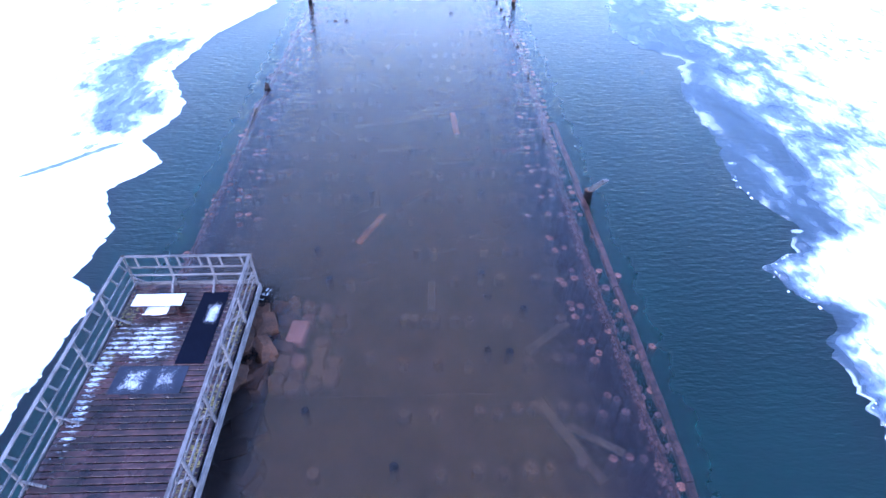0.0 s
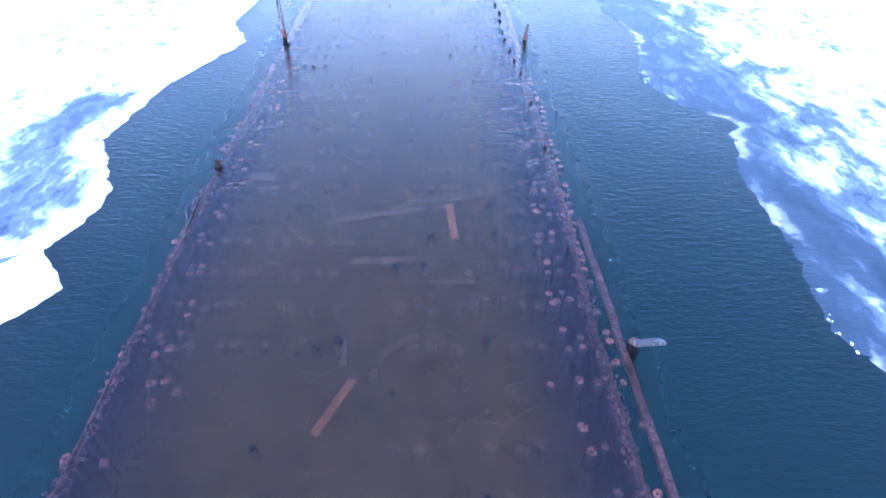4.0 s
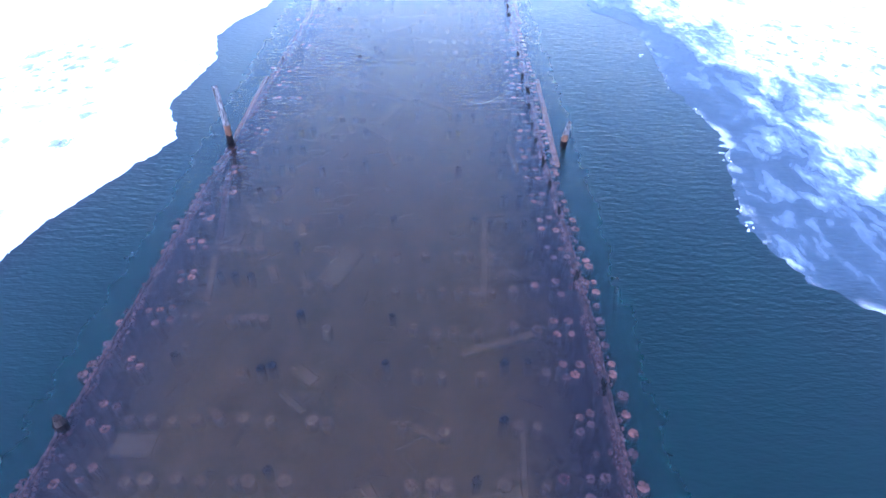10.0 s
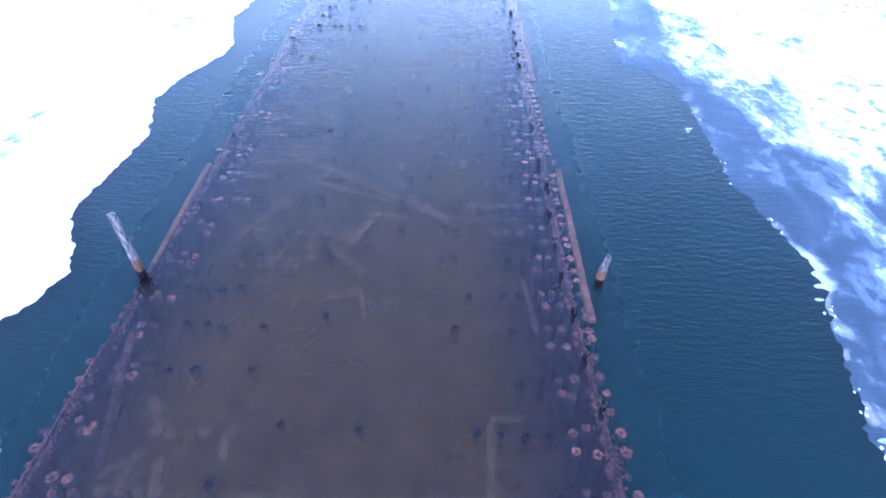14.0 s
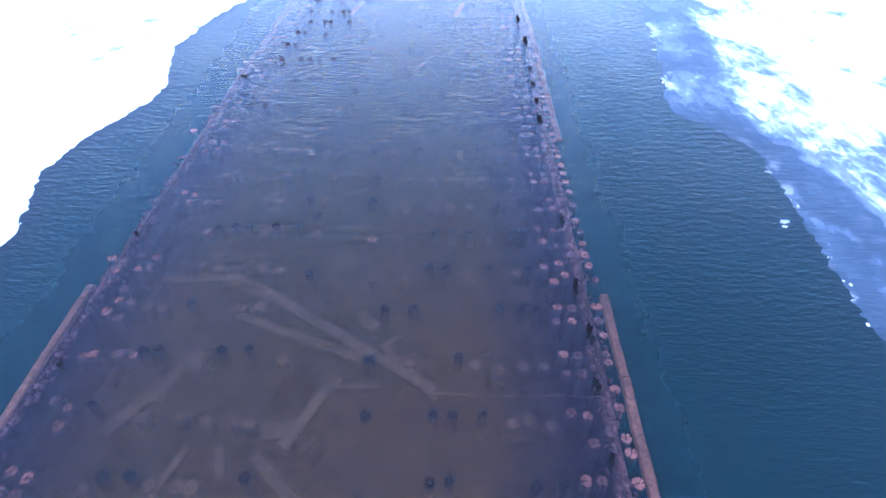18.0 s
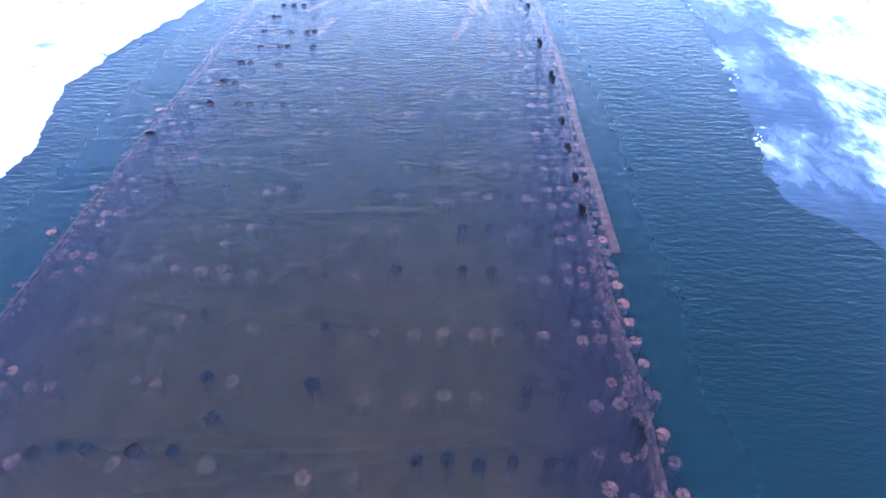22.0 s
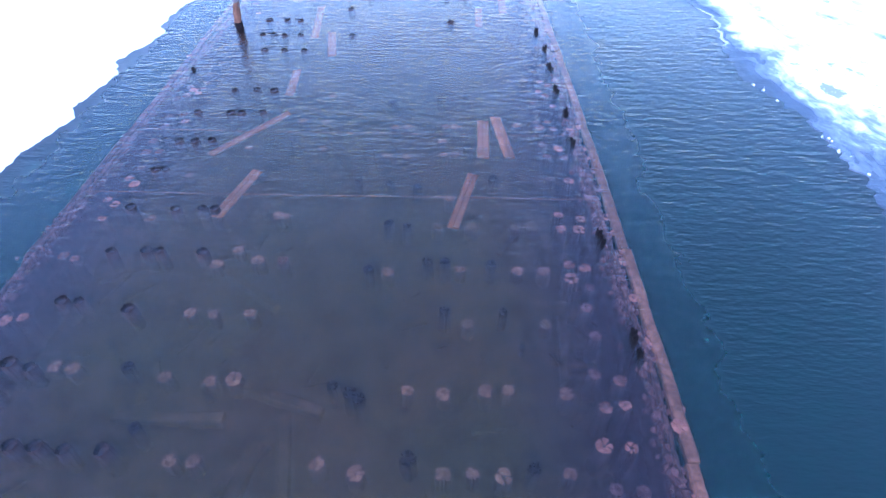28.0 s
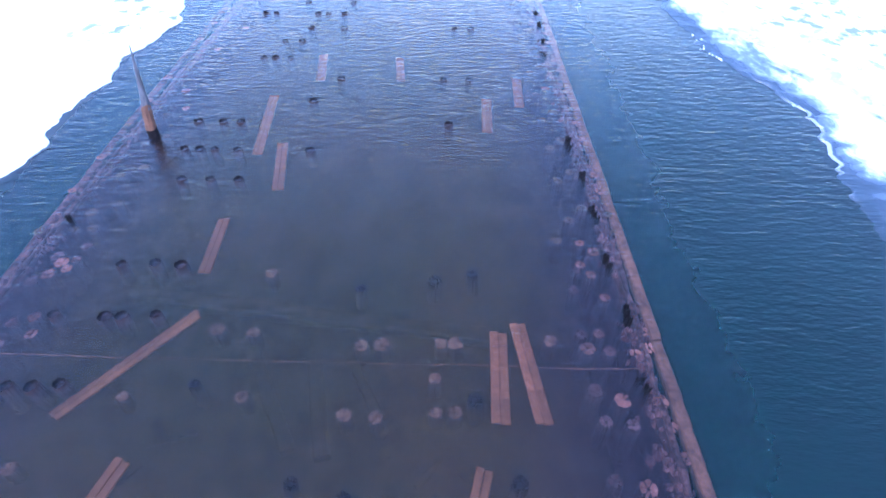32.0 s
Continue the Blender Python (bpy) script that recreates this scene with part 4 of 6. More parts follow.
# ---- sunken pier: piles ----
def pile_meshes(name, n, top_in, radius, hollow, splits, seed, jag=0.09):
    """Shaft and head meshes, z = 0 at the top: sawn or rotted ends with radial splits."""
    made = []
    r = random.Random(seed)
    for _ in range(n):
        sides = 26
        cut = set(r.sample(range(sides), r.choice(splits)))
        rad = [radius * (1 + 0.08 * r.uniform(-1, 1)) * (r.uniform(0.6, 0.9) if k in cut else 1) for k in range(sides)]
        dz = [r.uniform(-0.02, 0.0) + (r.uniform(-jag, 0.03) if hollow else 0) for k in range(sides)]
        ring = lambda f, z, use=True: [(rad[k] * f * math.cos(2 * math.pi * k / sides), rad[k] * f * math.sin(2 * math.pi * k / sides), z + (dz[k] if use else 0)) for k in range(sides)]
        shaft_rings = [ring(1.06, -7.0, False), ring(1.02, -0.5, False), ring(1.0, -0.06), ring(0.94, 0.0)]
        verts = [v for rg in shaft_rings for v in rg]
        faces = [(i * sides + k, i * sides + (k + 1) % sides, (i + 1) * sides + (k + 1) % sides, (i + 1) * sides + k) for i in range(3) for k in range(sides)]
        shaft = bpy.data.meshes.new(name)
        shaft.from_pydata(verts, [], faces)
        inner = top_in if hollow else r.choice((0.07, 0.12, 0.2, 0.3))
        depth = -0.12 if hollow else -r.uniform(0.02, 0.07)
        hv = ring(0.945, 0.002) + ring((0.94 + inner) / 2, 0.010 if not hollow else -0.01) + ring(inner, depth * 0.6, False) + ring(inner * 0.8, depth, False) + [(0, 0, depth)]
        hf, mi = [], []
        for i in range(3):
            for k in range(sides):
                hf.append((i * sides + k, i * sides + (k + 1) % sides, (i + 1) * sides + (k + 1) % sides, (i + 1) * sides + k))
                # Splits are not cut in; their recess dark is put into the core colour.
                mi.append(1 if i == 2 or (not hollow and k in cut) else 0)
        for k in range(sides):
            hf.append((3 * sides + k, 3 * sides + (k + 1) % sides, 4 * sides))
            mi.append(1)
        head = bpy.data.meshes.new(name + "_end")
        head.from_pydata(hv, [], hf)
        head.polygons.foreach_set("material_index", mi)
        made.append((shaft, head))
    return made


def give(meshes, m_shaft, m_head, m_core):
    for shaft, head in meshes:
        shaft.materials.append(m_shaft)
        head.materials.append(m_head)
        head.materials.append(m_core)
    return meshes


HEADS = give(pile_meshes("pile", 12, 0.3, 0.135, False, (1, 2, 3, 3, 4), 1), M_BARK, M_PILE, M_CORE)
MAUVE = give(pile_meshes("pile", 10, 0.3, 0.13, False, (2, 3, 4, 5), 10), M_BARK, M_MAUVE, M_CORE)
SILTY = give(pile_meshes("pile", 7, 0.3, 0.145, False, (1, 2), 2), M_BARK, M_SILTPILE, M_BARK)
DARK = give(pile_meshes("pile", 5, 0.2, 0.13, False, (1, 2), 3) + pile_meshes("pile", 4, 0.5, 0.13, True, (1, 2, 3), 33), M_WET_AND_SHADE, M_WET_AND_SHADE, M_WET_AND_SHADE)
RINGS = give(pile_meshes("pile", 7, 0.80, 0.145, True, (0, 0), 4, 0.0), M_SHAFT, M_WET_AND_SHADE, M_SHAFT)
STUBS = give(pile_meshes("pile", 7, 0.45, 0.14, True, (2, 3, 4), 5, 0.14), M_WET_AND_SHADE, M_WET_AND_SHADE, M_WET_AND_SHADE)
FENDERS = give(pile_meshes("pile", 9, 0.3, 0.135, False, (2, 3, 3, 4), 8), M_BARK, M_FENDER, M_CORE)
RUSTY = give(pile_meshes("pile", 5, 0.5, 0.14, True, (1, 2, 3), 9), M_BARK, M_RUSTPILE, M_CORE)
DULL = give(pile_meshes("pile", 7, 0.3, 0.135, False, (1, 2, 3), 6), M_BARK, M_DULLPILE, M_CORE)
RNG = random.Random(77)
WALL_SIDE = []
FAR = ([], [], [])


def pile(meshes, x, y, z, name, label, group, size=1.0):
    shaft, head = meshes[RNG.randrange(len(meshes))]
    s = size * RNG.uniform(0.86, 1.14)
    if (y > 74 and name in ("pier_pile", "sawn_pile", "fender_pile", "outer_pile", "rotted_pile")) or y < 4:
        m = pose(x, y, z, 0, 0, RNG.uniform(0, 360)) @ Matrix.Diagonal((s, s, 1, 1))
        for me, k in ((shaft, 0), (head, 1)):
            b = len(FAR[0])
            FAR[0].extend((m @ v.co)[:] for v in me.vertices)
            FAR[1].extend(tuple(i + b for i in f.vertices) for f in me.polygons)
            FAR[2].extend((3 if meshes is DARK else 0) if k == 0 or f.material_index else (3 if meshes is DARK else 1 if meshes in (HEADS, DULL) else 2) for f in me.polygons)
        return None
    ob = tagged(new(name, shaft), label, "pile", group)
    ob.matrix_basis = pose(x, y, z, RNG.uniform(-2, 2), RNG.uniform(-2, 2), RNG.uniform(0, 360)) @ Matrix.Diagonal((s, s * RNG.uniform(0.93, 1.07), 1, 1))
    h = new("pile_head", head)
    h.parent = ob
    return ob


def bent(y, heads, dark, out):
    """One row of piles across the pier at y: silted heads, black rotted ones and ones that break the surface."""
    for x in heads:
        shallow = y > 50 and RNG.random() < 0.55
        pile(DULL if shallow else SILTY, x, y + RNG.uniform(-0.08, 0.08) + (0 if shallow else 0.1), -0.36 if shallow else RNG.uniform(-0.6, -0.46), "sawn_pile" if shallow else "pier_pile", "brown sawn pile head under shallow water" if shallow else "silt-covered timber pile head under shallow water", "pier piles")
    for x in dark:
        pile(DARK, x, y + RNG.uniform(-0.08, 0.08) + 0.1, RNG.choice((-0.12, -0.2, -0.28, -0.36)), "rotted_pile", "black rotted timber pile just under the surface", "rotted piles", 0.98)
    for x in out:
        pile(RINGS, x, y + RNG.uniform(-0.05, 0.05), RNG.uniform(0.005, 0.025), "hollow_pile", "black hollow pile stub breaking the water surface", "hollow pile stubs", 0.84)


def silted_heads(*places):
    for x, y in places:
        pile(SILTY, x, y - 0.08, RNG.uniform(-0.39, -0.34), "pier_pile", "silt-covered timber pile head under cloudy water", "pier piles", RNG.uniform(0.9, 1.12))


def pink_heads(*places):
    for x, y in places:
        pile(DULL, x, y, RNG.uniform(-0.38, -0.33), "sawn_pile", "brown-pink sawn pile head under shallow water", "pier piles", RNG.uniform(0.85, 1.1))


def rotted_piles(*places):
    for x, y in places:
        pile(DARK, x, y, RNG.uniform(-0.055, -0.02), "rotted_pile", "black rotted timber pile just under the surface", "rotted piles", RNG.uniform(0.78, 1.0))


def rusty_piles(*places):
    for x, y in places:
        pile(RUSTY, x, y, RNG.uniform(-0.17, -0.13), "rusty_pile", "rust-red rotted pile with a jagged rim just under water", "rotted piles", 0.9)


def hollow_stubs(*places):
    for x, y in places:
        pile(RINGS, x, y, RNG.uniform(0.005, 0.025), "hollow_pile", "black hollow pile stub breaking the water surface", "hollow pile stubs", 0.84)


def edge_piles(*places):
    for x, y in places:
        outside = x > interp(y, RIGHT) or x < interp(y, LEFT)
        look_, words = RNG.choice(((HEADS, "salmon-pink"), (FENDERS, "dull pinkish"), (MAUVE, "dim mauve")) + (((HEADS, "salmon-pink"),) if outside else ((FENDERS, "dull pinkish"), (MAUVE, "dim mauve"))))
        pile(look_, x, y, RNG.uniform(-0.24, -0.15), "outer_pile" if outside else "fender_pile", words + (" split timber pile head outside the sunken wall" if outside else " split timber pile head inside the sunken wall"), "outer piles" if outside else "fender piles", RNG.uniform(0.84, 1.06))
        WALL_SIDE.append((x, y))


def wall_stubs(*places):
    for x, y in places:
        for k in range(RNG.choice((2, 2, 3)) if x > 0 else 1):
            pile(STUBS, x + RNG.uniform(-0.04, 0.04), y + 0.17 * k, RNG.uniform(0.05, 0.13), "wall_stub", "black jagged timber stub sticking out of the sunken wall", "wall stubs", RNG.uniform(0.42, 0.52))


silted_heads((1.83, 6.73), (0.29, 6.74), (1.20, 6.79), (2.99, 6.81), (-2.83, 6.83), (2.54, 6.83), (3.84, 6.94), (1.86, 8.39), (-0.60, 8.43), (0.16, 8.46), (4.18, 8.47), (1.41, 8.51), (2.41, 8.52), (3.65, 8.52), (2.88, 8.54), (1.21, 10.01), (2.94, 10.01), (0.31, 10.08), (-0.68, 10.10), (3.76, 10.13), (4.21, 10.14), (-1.68, 10.39), (2.54, 11.65), (4.18, 11.65))
silted_heads((1.33, 11.68), (-0.02, 11.75), (0.26, 11.75), (-0.38, 11.76), (0.88, 11.76), (-3.06, 11.78), (-0.66, 11.81), (-2.49, 13.37), (0.97, 13.44), (3.72, 13.50), (2.46, 13.53), (2.87, 14.89), (0.29, 14.91), (-0.30, 14.96), (2.07, 14.97), (3.38, 14.98), (-0.53, 16.79), (-0.97, 17.24), (3.86, 18.06), (3.08, 18.07), (1.39, 18.08), (0.08, 18.16), (-3.42, 18.18), (3.52, 18.19))
silted_heads((-6.47, 18.27), (-4.23, 18.29), (-5.51, 18.30), (0.65, 18.32), (-5.10, 18.34), (-3.12, 18.45), (4.04, 19.66), (0.64, 19.68), (-2.30, 19.72), (-3.07, 19.74), (-0.45, 19.74), (3.51, 19.75), (-0.29, 19.77), (-6.39, 19.79), (1.57, 19.80), (-3.71, 19.82), (-4.03, 19.88), (-5.97, 19.92), (0.24, 19.99), (-5.61, 20.01), (-5.24, 20.06), (1.88, 21.22), (-2.61, 21.23), (-5.16, 21.32))
silted_heads((-3.88, 21.33), (-5.98, 21.34), (-4.29, 21.36), (-6.53, 21.38), (-5.59, 21.39), (-3.15, 21.41), (-2.55, 22.87), (2.46, 22.90), (-5.07, 22.93), (3.94, 22.94), (-5.82, 22.98), (3.57, 22.99), (-6.56, 23.00), (-3.76, 23.03), (-2.95, 23.03), (-4.51, 23.05), (2.02, 23.06), (-5.63, 24.46), (-4.77, 24.51), (2.40, 24.52), (3.68, 24.52), (4.08, 24.53), (-3.07, 24.72), (3.84, 26.08))
silted_heads((-5.98, 26.09), (0.69, 26.10), (1.53, 26.11), (2.86, 26.12), (1.18, 26.13), (-4.24, 26.15), (-3.47, 26.16), (-3.12, 26.16), (-2.28, 26.17), (-5.52, 26.18), (-4.82, 26.19), (1.45, 27.48), (0.39, 27.65), (3.81, 27.65), (3.35, 27.68), (-5.47, 27.70), (-1.52, 27.71), (-6.56, 27.73), (-6.02, 27.74), (-1.91, 27.74), (-2.97, 27.75), (-4.89, 27.76), (-3.67, 27.78), (-4.35, 27.86))
silted_heads((1.37, 29.18), (2.43, 29.19), (-4.11, 29.21), (0.71, 29.21), (4.24, 29.31), (-5.95, 30.09), (1.17, 30.64), (2.43, 30.69), (1.69, 30.75), (-2.03, 30.77), (4.16, 30.81), (0.52, 30.87), (3.49, 30.91), (-4.59, 31.09), (-3.97, 31.10), (-5.01, 31.11), (-4.31, 31.17), (-6.03, 31.21), (0.68, 32.31), (-0.14, 32.33), (1.86, 32.33), (2.94, 32.34), (2.37, 32.37), (1.34, 32.39))
silted_heads((3.61, 32.42), (-2.91, 32.49), (-2.25, 32.56), (2.98, 33.97), (-0.93, 33.99), (-0.21, 34.00), (0.75, 34.01), (-2.30, 34.02), (1.87, 34.05), (2.27, 34.09), (-6.06, 34.22), (-5.66, 34.22), (-5.26, 34.23), (-4.85, 34.24), (-5.02, 35.64), (-4.57, 35.69), (-4.23, 35.70), (-3.56, 35.71), (-5.41, 35.75), (-0.06, 40.11), (-0.52, 40.14), (-5.36, 41.68), (-3.22, 41.77), (-4.07, 41.79))
silted_heads((-3.51, 41.80), (-2.77, 43.21), (-2.44, 43.21), (-3.39, 43.25), (-4.84, 43.27), (-3.96, 43.29), (4.20, 43.29), (3.33, 43.33), (3.66, 43.39), (3.08, 44.72), (-4.14, 44.80), (3.69, 44.80), (4.18, 44.83), (2.54, 44.84), (-2.09, 44.88), (0.96, 44.88), (-6.14, 45.00), (-5.83, 45.01), (-3.71, 46.47), (-6.00, 46.48), (-5.60, 46.49), (-3.52, 46.51), (-3.06, 46.57), (-0.22, 47.65))
silted_heads((0.68, 47.73), (2.35, 47.84), (-2.86, 47.94), (-4.58, 47.96), (3.79, 47.96), (-4.06, 47.97), (-3.34, 47.99), (-5.11, 48.10), (0.39, 49.35), (-3.69, 49.45), (-2.08, 49.47), (0.41, 50.80), (1.28, 50.82), (1.90, 50.91), (2.52, 50.92), (-3.99, 51.09), (-2.16, 51.14), (-4.40, 52.24), (1.27, 52.35), (0.43, 52.36), (2.55, 52.38), (1.86, 52.45), (-2.08, 52.46), (-5.75, 52.47))
silted_heads((-5.39, 52.53), (4.13, 53.93), (-2.55, 53.95), (3.64, 53.96), (1.44, 53.98), (-5.38, 54.14), (-5.04, 54.15), (-4.89, 54.44), (3.49, 55.48), (0.51, 55.49), (-0.17, 55.55), (-4.36, 55.57), (-3.66, 55.62), (1.64, 56.80), (1.93, 56.86), (0.59, 56.99), (2.41, 57.03), (2.00, 58.38), (3.03, 58.40), (4.06, 58.42), (-4.91, 58.44), (3.52, 58.48), (-4.61, 58.52), (0.74, 58.52))
silted_heads((-3.85, 58.57), (2.38, 58.59), (-4.95, 60.06), (2.33, 64.32), (3.87, 64.33), (1.66, 67.19), (2.46, 67.21), (3.48, 67.24), (3.85, 67.25))
pink_heads((-0.42, 49.22), (-3.57, 50.95), (3.93, 52.31), (2.99, 52.34), (-3.71, 52.51), (-3.10, 53.80), (-0.17, 53.89), (-3.74, 53.96), (-4.36, 54.04), (-3.28, 54.07), (-3.46, 54.89), (-3.01, 55.50), (3.98, 56.83), (2.96, 56.86), (-2.95, 56.94), (-2.62, 57.09), (-1.90, 59.92), (-4.37, 59.94), (-2.33, 59.96), (-3.96, 59.98), (0.54, 61.17), (2.88, 61.17), (1.92, 61.20), (2.38, 61.21))
pink_heads((3.93, 61.25), (-2.49, 61.30), (-2.11, 61.31), (-0.11, 61.31), (1.89, 62.65), (1.25, 62.69), (4.07, 62.69), (2.64, 62.73), (3.04, 62.74), (-2.32, 62.80), (-1.90, 62.85), (-3.16, 62.87), (-4.92, 62.99), (-5.27, 63.03), (-2.74, 64.33), (-3.23, 64.36), (-2.03, 64.39), (0.62, 65.64), (3.42, 65.71), (3.99, 65.72), (2.19, 65.73), (-3.14, 65.75), (-2.27, 65.88), (-2.78, 66.20))
pink_heads((-5.18, 67.20), (-1.99, 67.37), (-2.18, 67.39), (1.91, 68.13), (-4.86, 68.95), (0.72, 69.95), (0.18, 69.99), (1.71, 70.08), (2.04, 70.09), (-3.66, 70.24), (-1.61, 70.30), (1.68, 70.74), (0.30, 71.41), (0.66, 71.44), (1.76, 71.51), (2.03, 71.51), (3.81, 71.58), (-1.78, 71.65), (-2.48, 71.72), (-1.82, 73.22))
rotted_piles((-0.85, 6.72), (-3.23, 8.34), (2.39, 10.15), (1.76, 10.23), (3.04, 11.85), (-3.18, 13.32), (1.86, 13.47), (-3.78, 14.81), (-2.70, 17.96), (2.21, 18.17), (-2.10, 18.19), (-0.54, 21.29), (0.40, 21.33), (0.69, 22.87), (2.91, 22.95), (-3.69, 24.50), (-4.28, 24.60), (0.56, 24.62), (2.87, 24.64), (2.22, 26.05), (-2.67, 26.27), (2.95, 27.60), (-3.55, 29.10), (-3.25, 29.20))
rotted_piles((-0.18, 29.30), (3.08, 29.36), (3.74, 29.43), (-6.04, 29.53), (-0.13, 31.05), (-2.87, 31.09), (-4.76, 32.67), (-5.29, 32.70), (-5.78, 32.73), (4.27, 34.00), (-3.62, 34.22), (3.64, 35.49), (4.24, 35.53), (3.03, 35.55), (2.46, 35.58), (-0.43, 35.68), (-2.34, 35.75), (3.61, 36.98), (4.23, 37.07), (-3.48, 37.36), (-6.10, 37.49), (3.58, 38.75), (-4.74, 38.80), (-3.56, 38.82))
rotted_piles((-5.74, 38.88), (-5.16, 38.89), (-1.86, 39.28), (3.86, 40.09), (3.39, 40.10), (2.36, 40.13), (-5.14, 40.19), (-6.20, 40.25), (-5.75, 40.25), (-4.63, 40.34), (3.67, 41.74), (4.21, 41.79), (-4.99, 41.81), (-4.43, 41.82), (1.56, 41.82), (-2.13, 41.83), (1.93, 41.83), (0.11, 43.26), (1.57, 43.29), (2.00, 43.30), (2.65, 43.33), (-5.95, 43.42), (0.03, 44.71), (2.15, 44.85))
rotted_piles((-5.43, 44.87), (-3.57, 44.94), (-5.10, 44.95), (-2.92, 45.00), (0.24, 46.34), (0.96, 46.35), (3.75, 46.37), (4.15, 46.38), (3.21, 46.43), (-4.84, 46.47), (-1.95, 47.57), (4.10, 47.88), (3.00, 47.91), (1.79, 47.92), (1.31, 47.93), (2.51, 49.40), (3.69, 49.43), (1.47, 49.45), (-5.04, 49.46), (3.08, 49.48), (1.98, 49.49), (4.05, 49.49), (-2.67, 49.52), (-4.17, 49.55))
rotted_piles((-4.58, 49.57), (-2.22, 50.17), (3.43, 50.83), (-0.57, 50.90), (4.17, 50.93), (-2.58, 51.02), (-0.55, 52.28), (3.46, 52.40), (-3.15, 52.59), (-0.82, 53.82), (2.91, 53.97), (0.77, 53.99), (2.26, 53.99), (2.93, 55.47), (2.29, 55.49), (4.16, 55.50), (-2.50, 55.55), (3.47, 56.79), (0.05, 56.92), (-4.07, 57.01), (-2.18, 57.11), (1.52, 58.36), (-2.14, 58.58), (-2.86, 58.63))
rotted_piles((1.86, 59.92), (0.02, 59.96), (2.72, 59.98), (3.32, 60.00), (2.33, 60.01), (3.35, 61.23), (1.35, 61.34), (-3.18, 61.77), (0.44, 62.41), (0.27, 62.53), (-0.06, 62.65), (-3.81, 62.95), (3.03, 64.39), (1.88, 64.40), (0.23, 65.51), (2.84, 65.73), (1.85, 65.76), (1.47, 65.80), (0.95, 66.94), (0.53, 66.99), (1.11, 68.39), (0.41, 68.53), (-0.41, 68.75), (3.02, 68.82))
rotted_piles((2.37, 70.22), (-2.42, 70.40), (0.15, 72.67), (1.61, 72.93), (2.36, 73.11))
rusty_piles((2.33, 19.79), (2.87, 19.80), (2.02, 19.81), (3.52, 21.16), (3.86, 21.23), (3.14, 21.29), (4.09, 21.37), (2.35, 21.43), (4.23, 26.13), (-1.67, 65.79))
hollow_stubs((-5.60, 37.19), (-4.94, 37.25), (1.94, 38.76), (-3.30, 49.48), (-5.53, 56.92), (-7.10, 59.49), (-4.12, 61.34), (-3.50, 61.35), (-5.90, 61.38), (-5.00, 61.38), (-4.60, 61.38), (-5.52, 62.85), (-5.94, 62.93), (-4.35, 64.25), (-5.76, 64.42), (-5.40, 64.42), (-5.43, 65.87), (-3.43, 65.89), (-4.38, 65.90), (-4.67, 65.91), (-4.57, 67.35), (-5.66, 67.37), (-3.93, 67.37), (-3.64, 67.38))
hollow_stubs((-5.65, 68.90), (-5.44, 68.95), (-5.55, 70.25), (-5.12, 70.26), (-4.67, 70.32), (-4.59, 71.80), (-4.27, 71.81), (-5.57, 71.82), (-3.65, 71.87), (-4.88, 73.18), (-3.64, 73.18), (-4.20, 73.24), (-4.70, 76.14), (-4.00, 76.14), (-3.30, 76.14), (-5.10, 77.44), (-4.70, 77.44), (-4.30, 77.44), (-3.70, 77.44), (-1.80, 77.44), (-5.20, 78.81), (-4.50, 78.81), (-4.00, 78.81), (1.80, 78.81))
hollow_stubs((-2.20, 80.02), (-1.60, 81.45), (1.60, 81.45), (2.40, 81.45), (-4.40, 82.87), (-4.00, 82.87), (-3.50, 82.87), (-4.00, 84.21), (-3.40, 84.21), (-3.30, 85.39), (-2.10, 85.39), (1.90, 85.39), (2.50, 85.39), (-5.30, 86.70), (-4.90, 86.70), (-3.30, 86.70), (-2.90, 86.70), (-2.30, 86.70), (-3.90, 87.88), (-2.10, 87.88))
edge_piles((5.60, 6.57), (5.32, 6.81), (4.55, 6.83), (4.98, 6.88), (6.08, 7.11), (6.10, 7.55), (6.05, 8.00), (4.63, 8.09), (5.23, 8.11), (5.09, 8.50), (4.87, 8.65), (6.12, 8.78), (4.82, 9.84), (6.13, 9.90), (4.99, 10.08), (6.00, 10.25), (6.63, 10.30), (4.56, 10.51), (4.90, 10.53), (5.47, 10.89), (6.03, 10.99), (4.59, 11.47), (5.02, 11.49), (5.99, 11.54))
edge_piles((4.56, 11.81), (6.55, 11.83), (4.86, 11.96), (4.57, 12.08), (6.05, 12.08), (5.88, 12.75), (4.52, 12.91), (5.34, 12.97), (4.39, 13.14), (4.47, 13.17), (4.94, 13.22), (6.43, 13.30), (5.85, 13.55), (4.92, 13.58), (-8.20, 14.12), (-7.31, 14.60), (4.54, 14.62), (-8.25, 14.70), (4.90, 14.76), (4.47, 15.30), (6.05, 15.36), (-6.81, 16.30), (-6.22, 16.58), (3.85, 16.58))
edge_piles((5.88, 16.63), (5.17, 16.64), (4.69, 16.74), (-6.97, 16.85), (-8.11, 16.91), (-6.64, 16.91), (5.85, 17.31), (4.59, 17.80), (-7.24, 17.83), (-8.15, 17.85), (5.02, 17.87), (-6.88, 18.03), (5.85, 18.06), (5.03, 18.23), (-7.20, 18.29), (5.82, 18.37), (4.55, 18.52), (-7.34, 18.53), (-6.76, 18.61), (-7.79, 18.85), (5.75, 19.24), (-6.80, 19.33), (-8.15, 19.57), (4.46, 19.62))
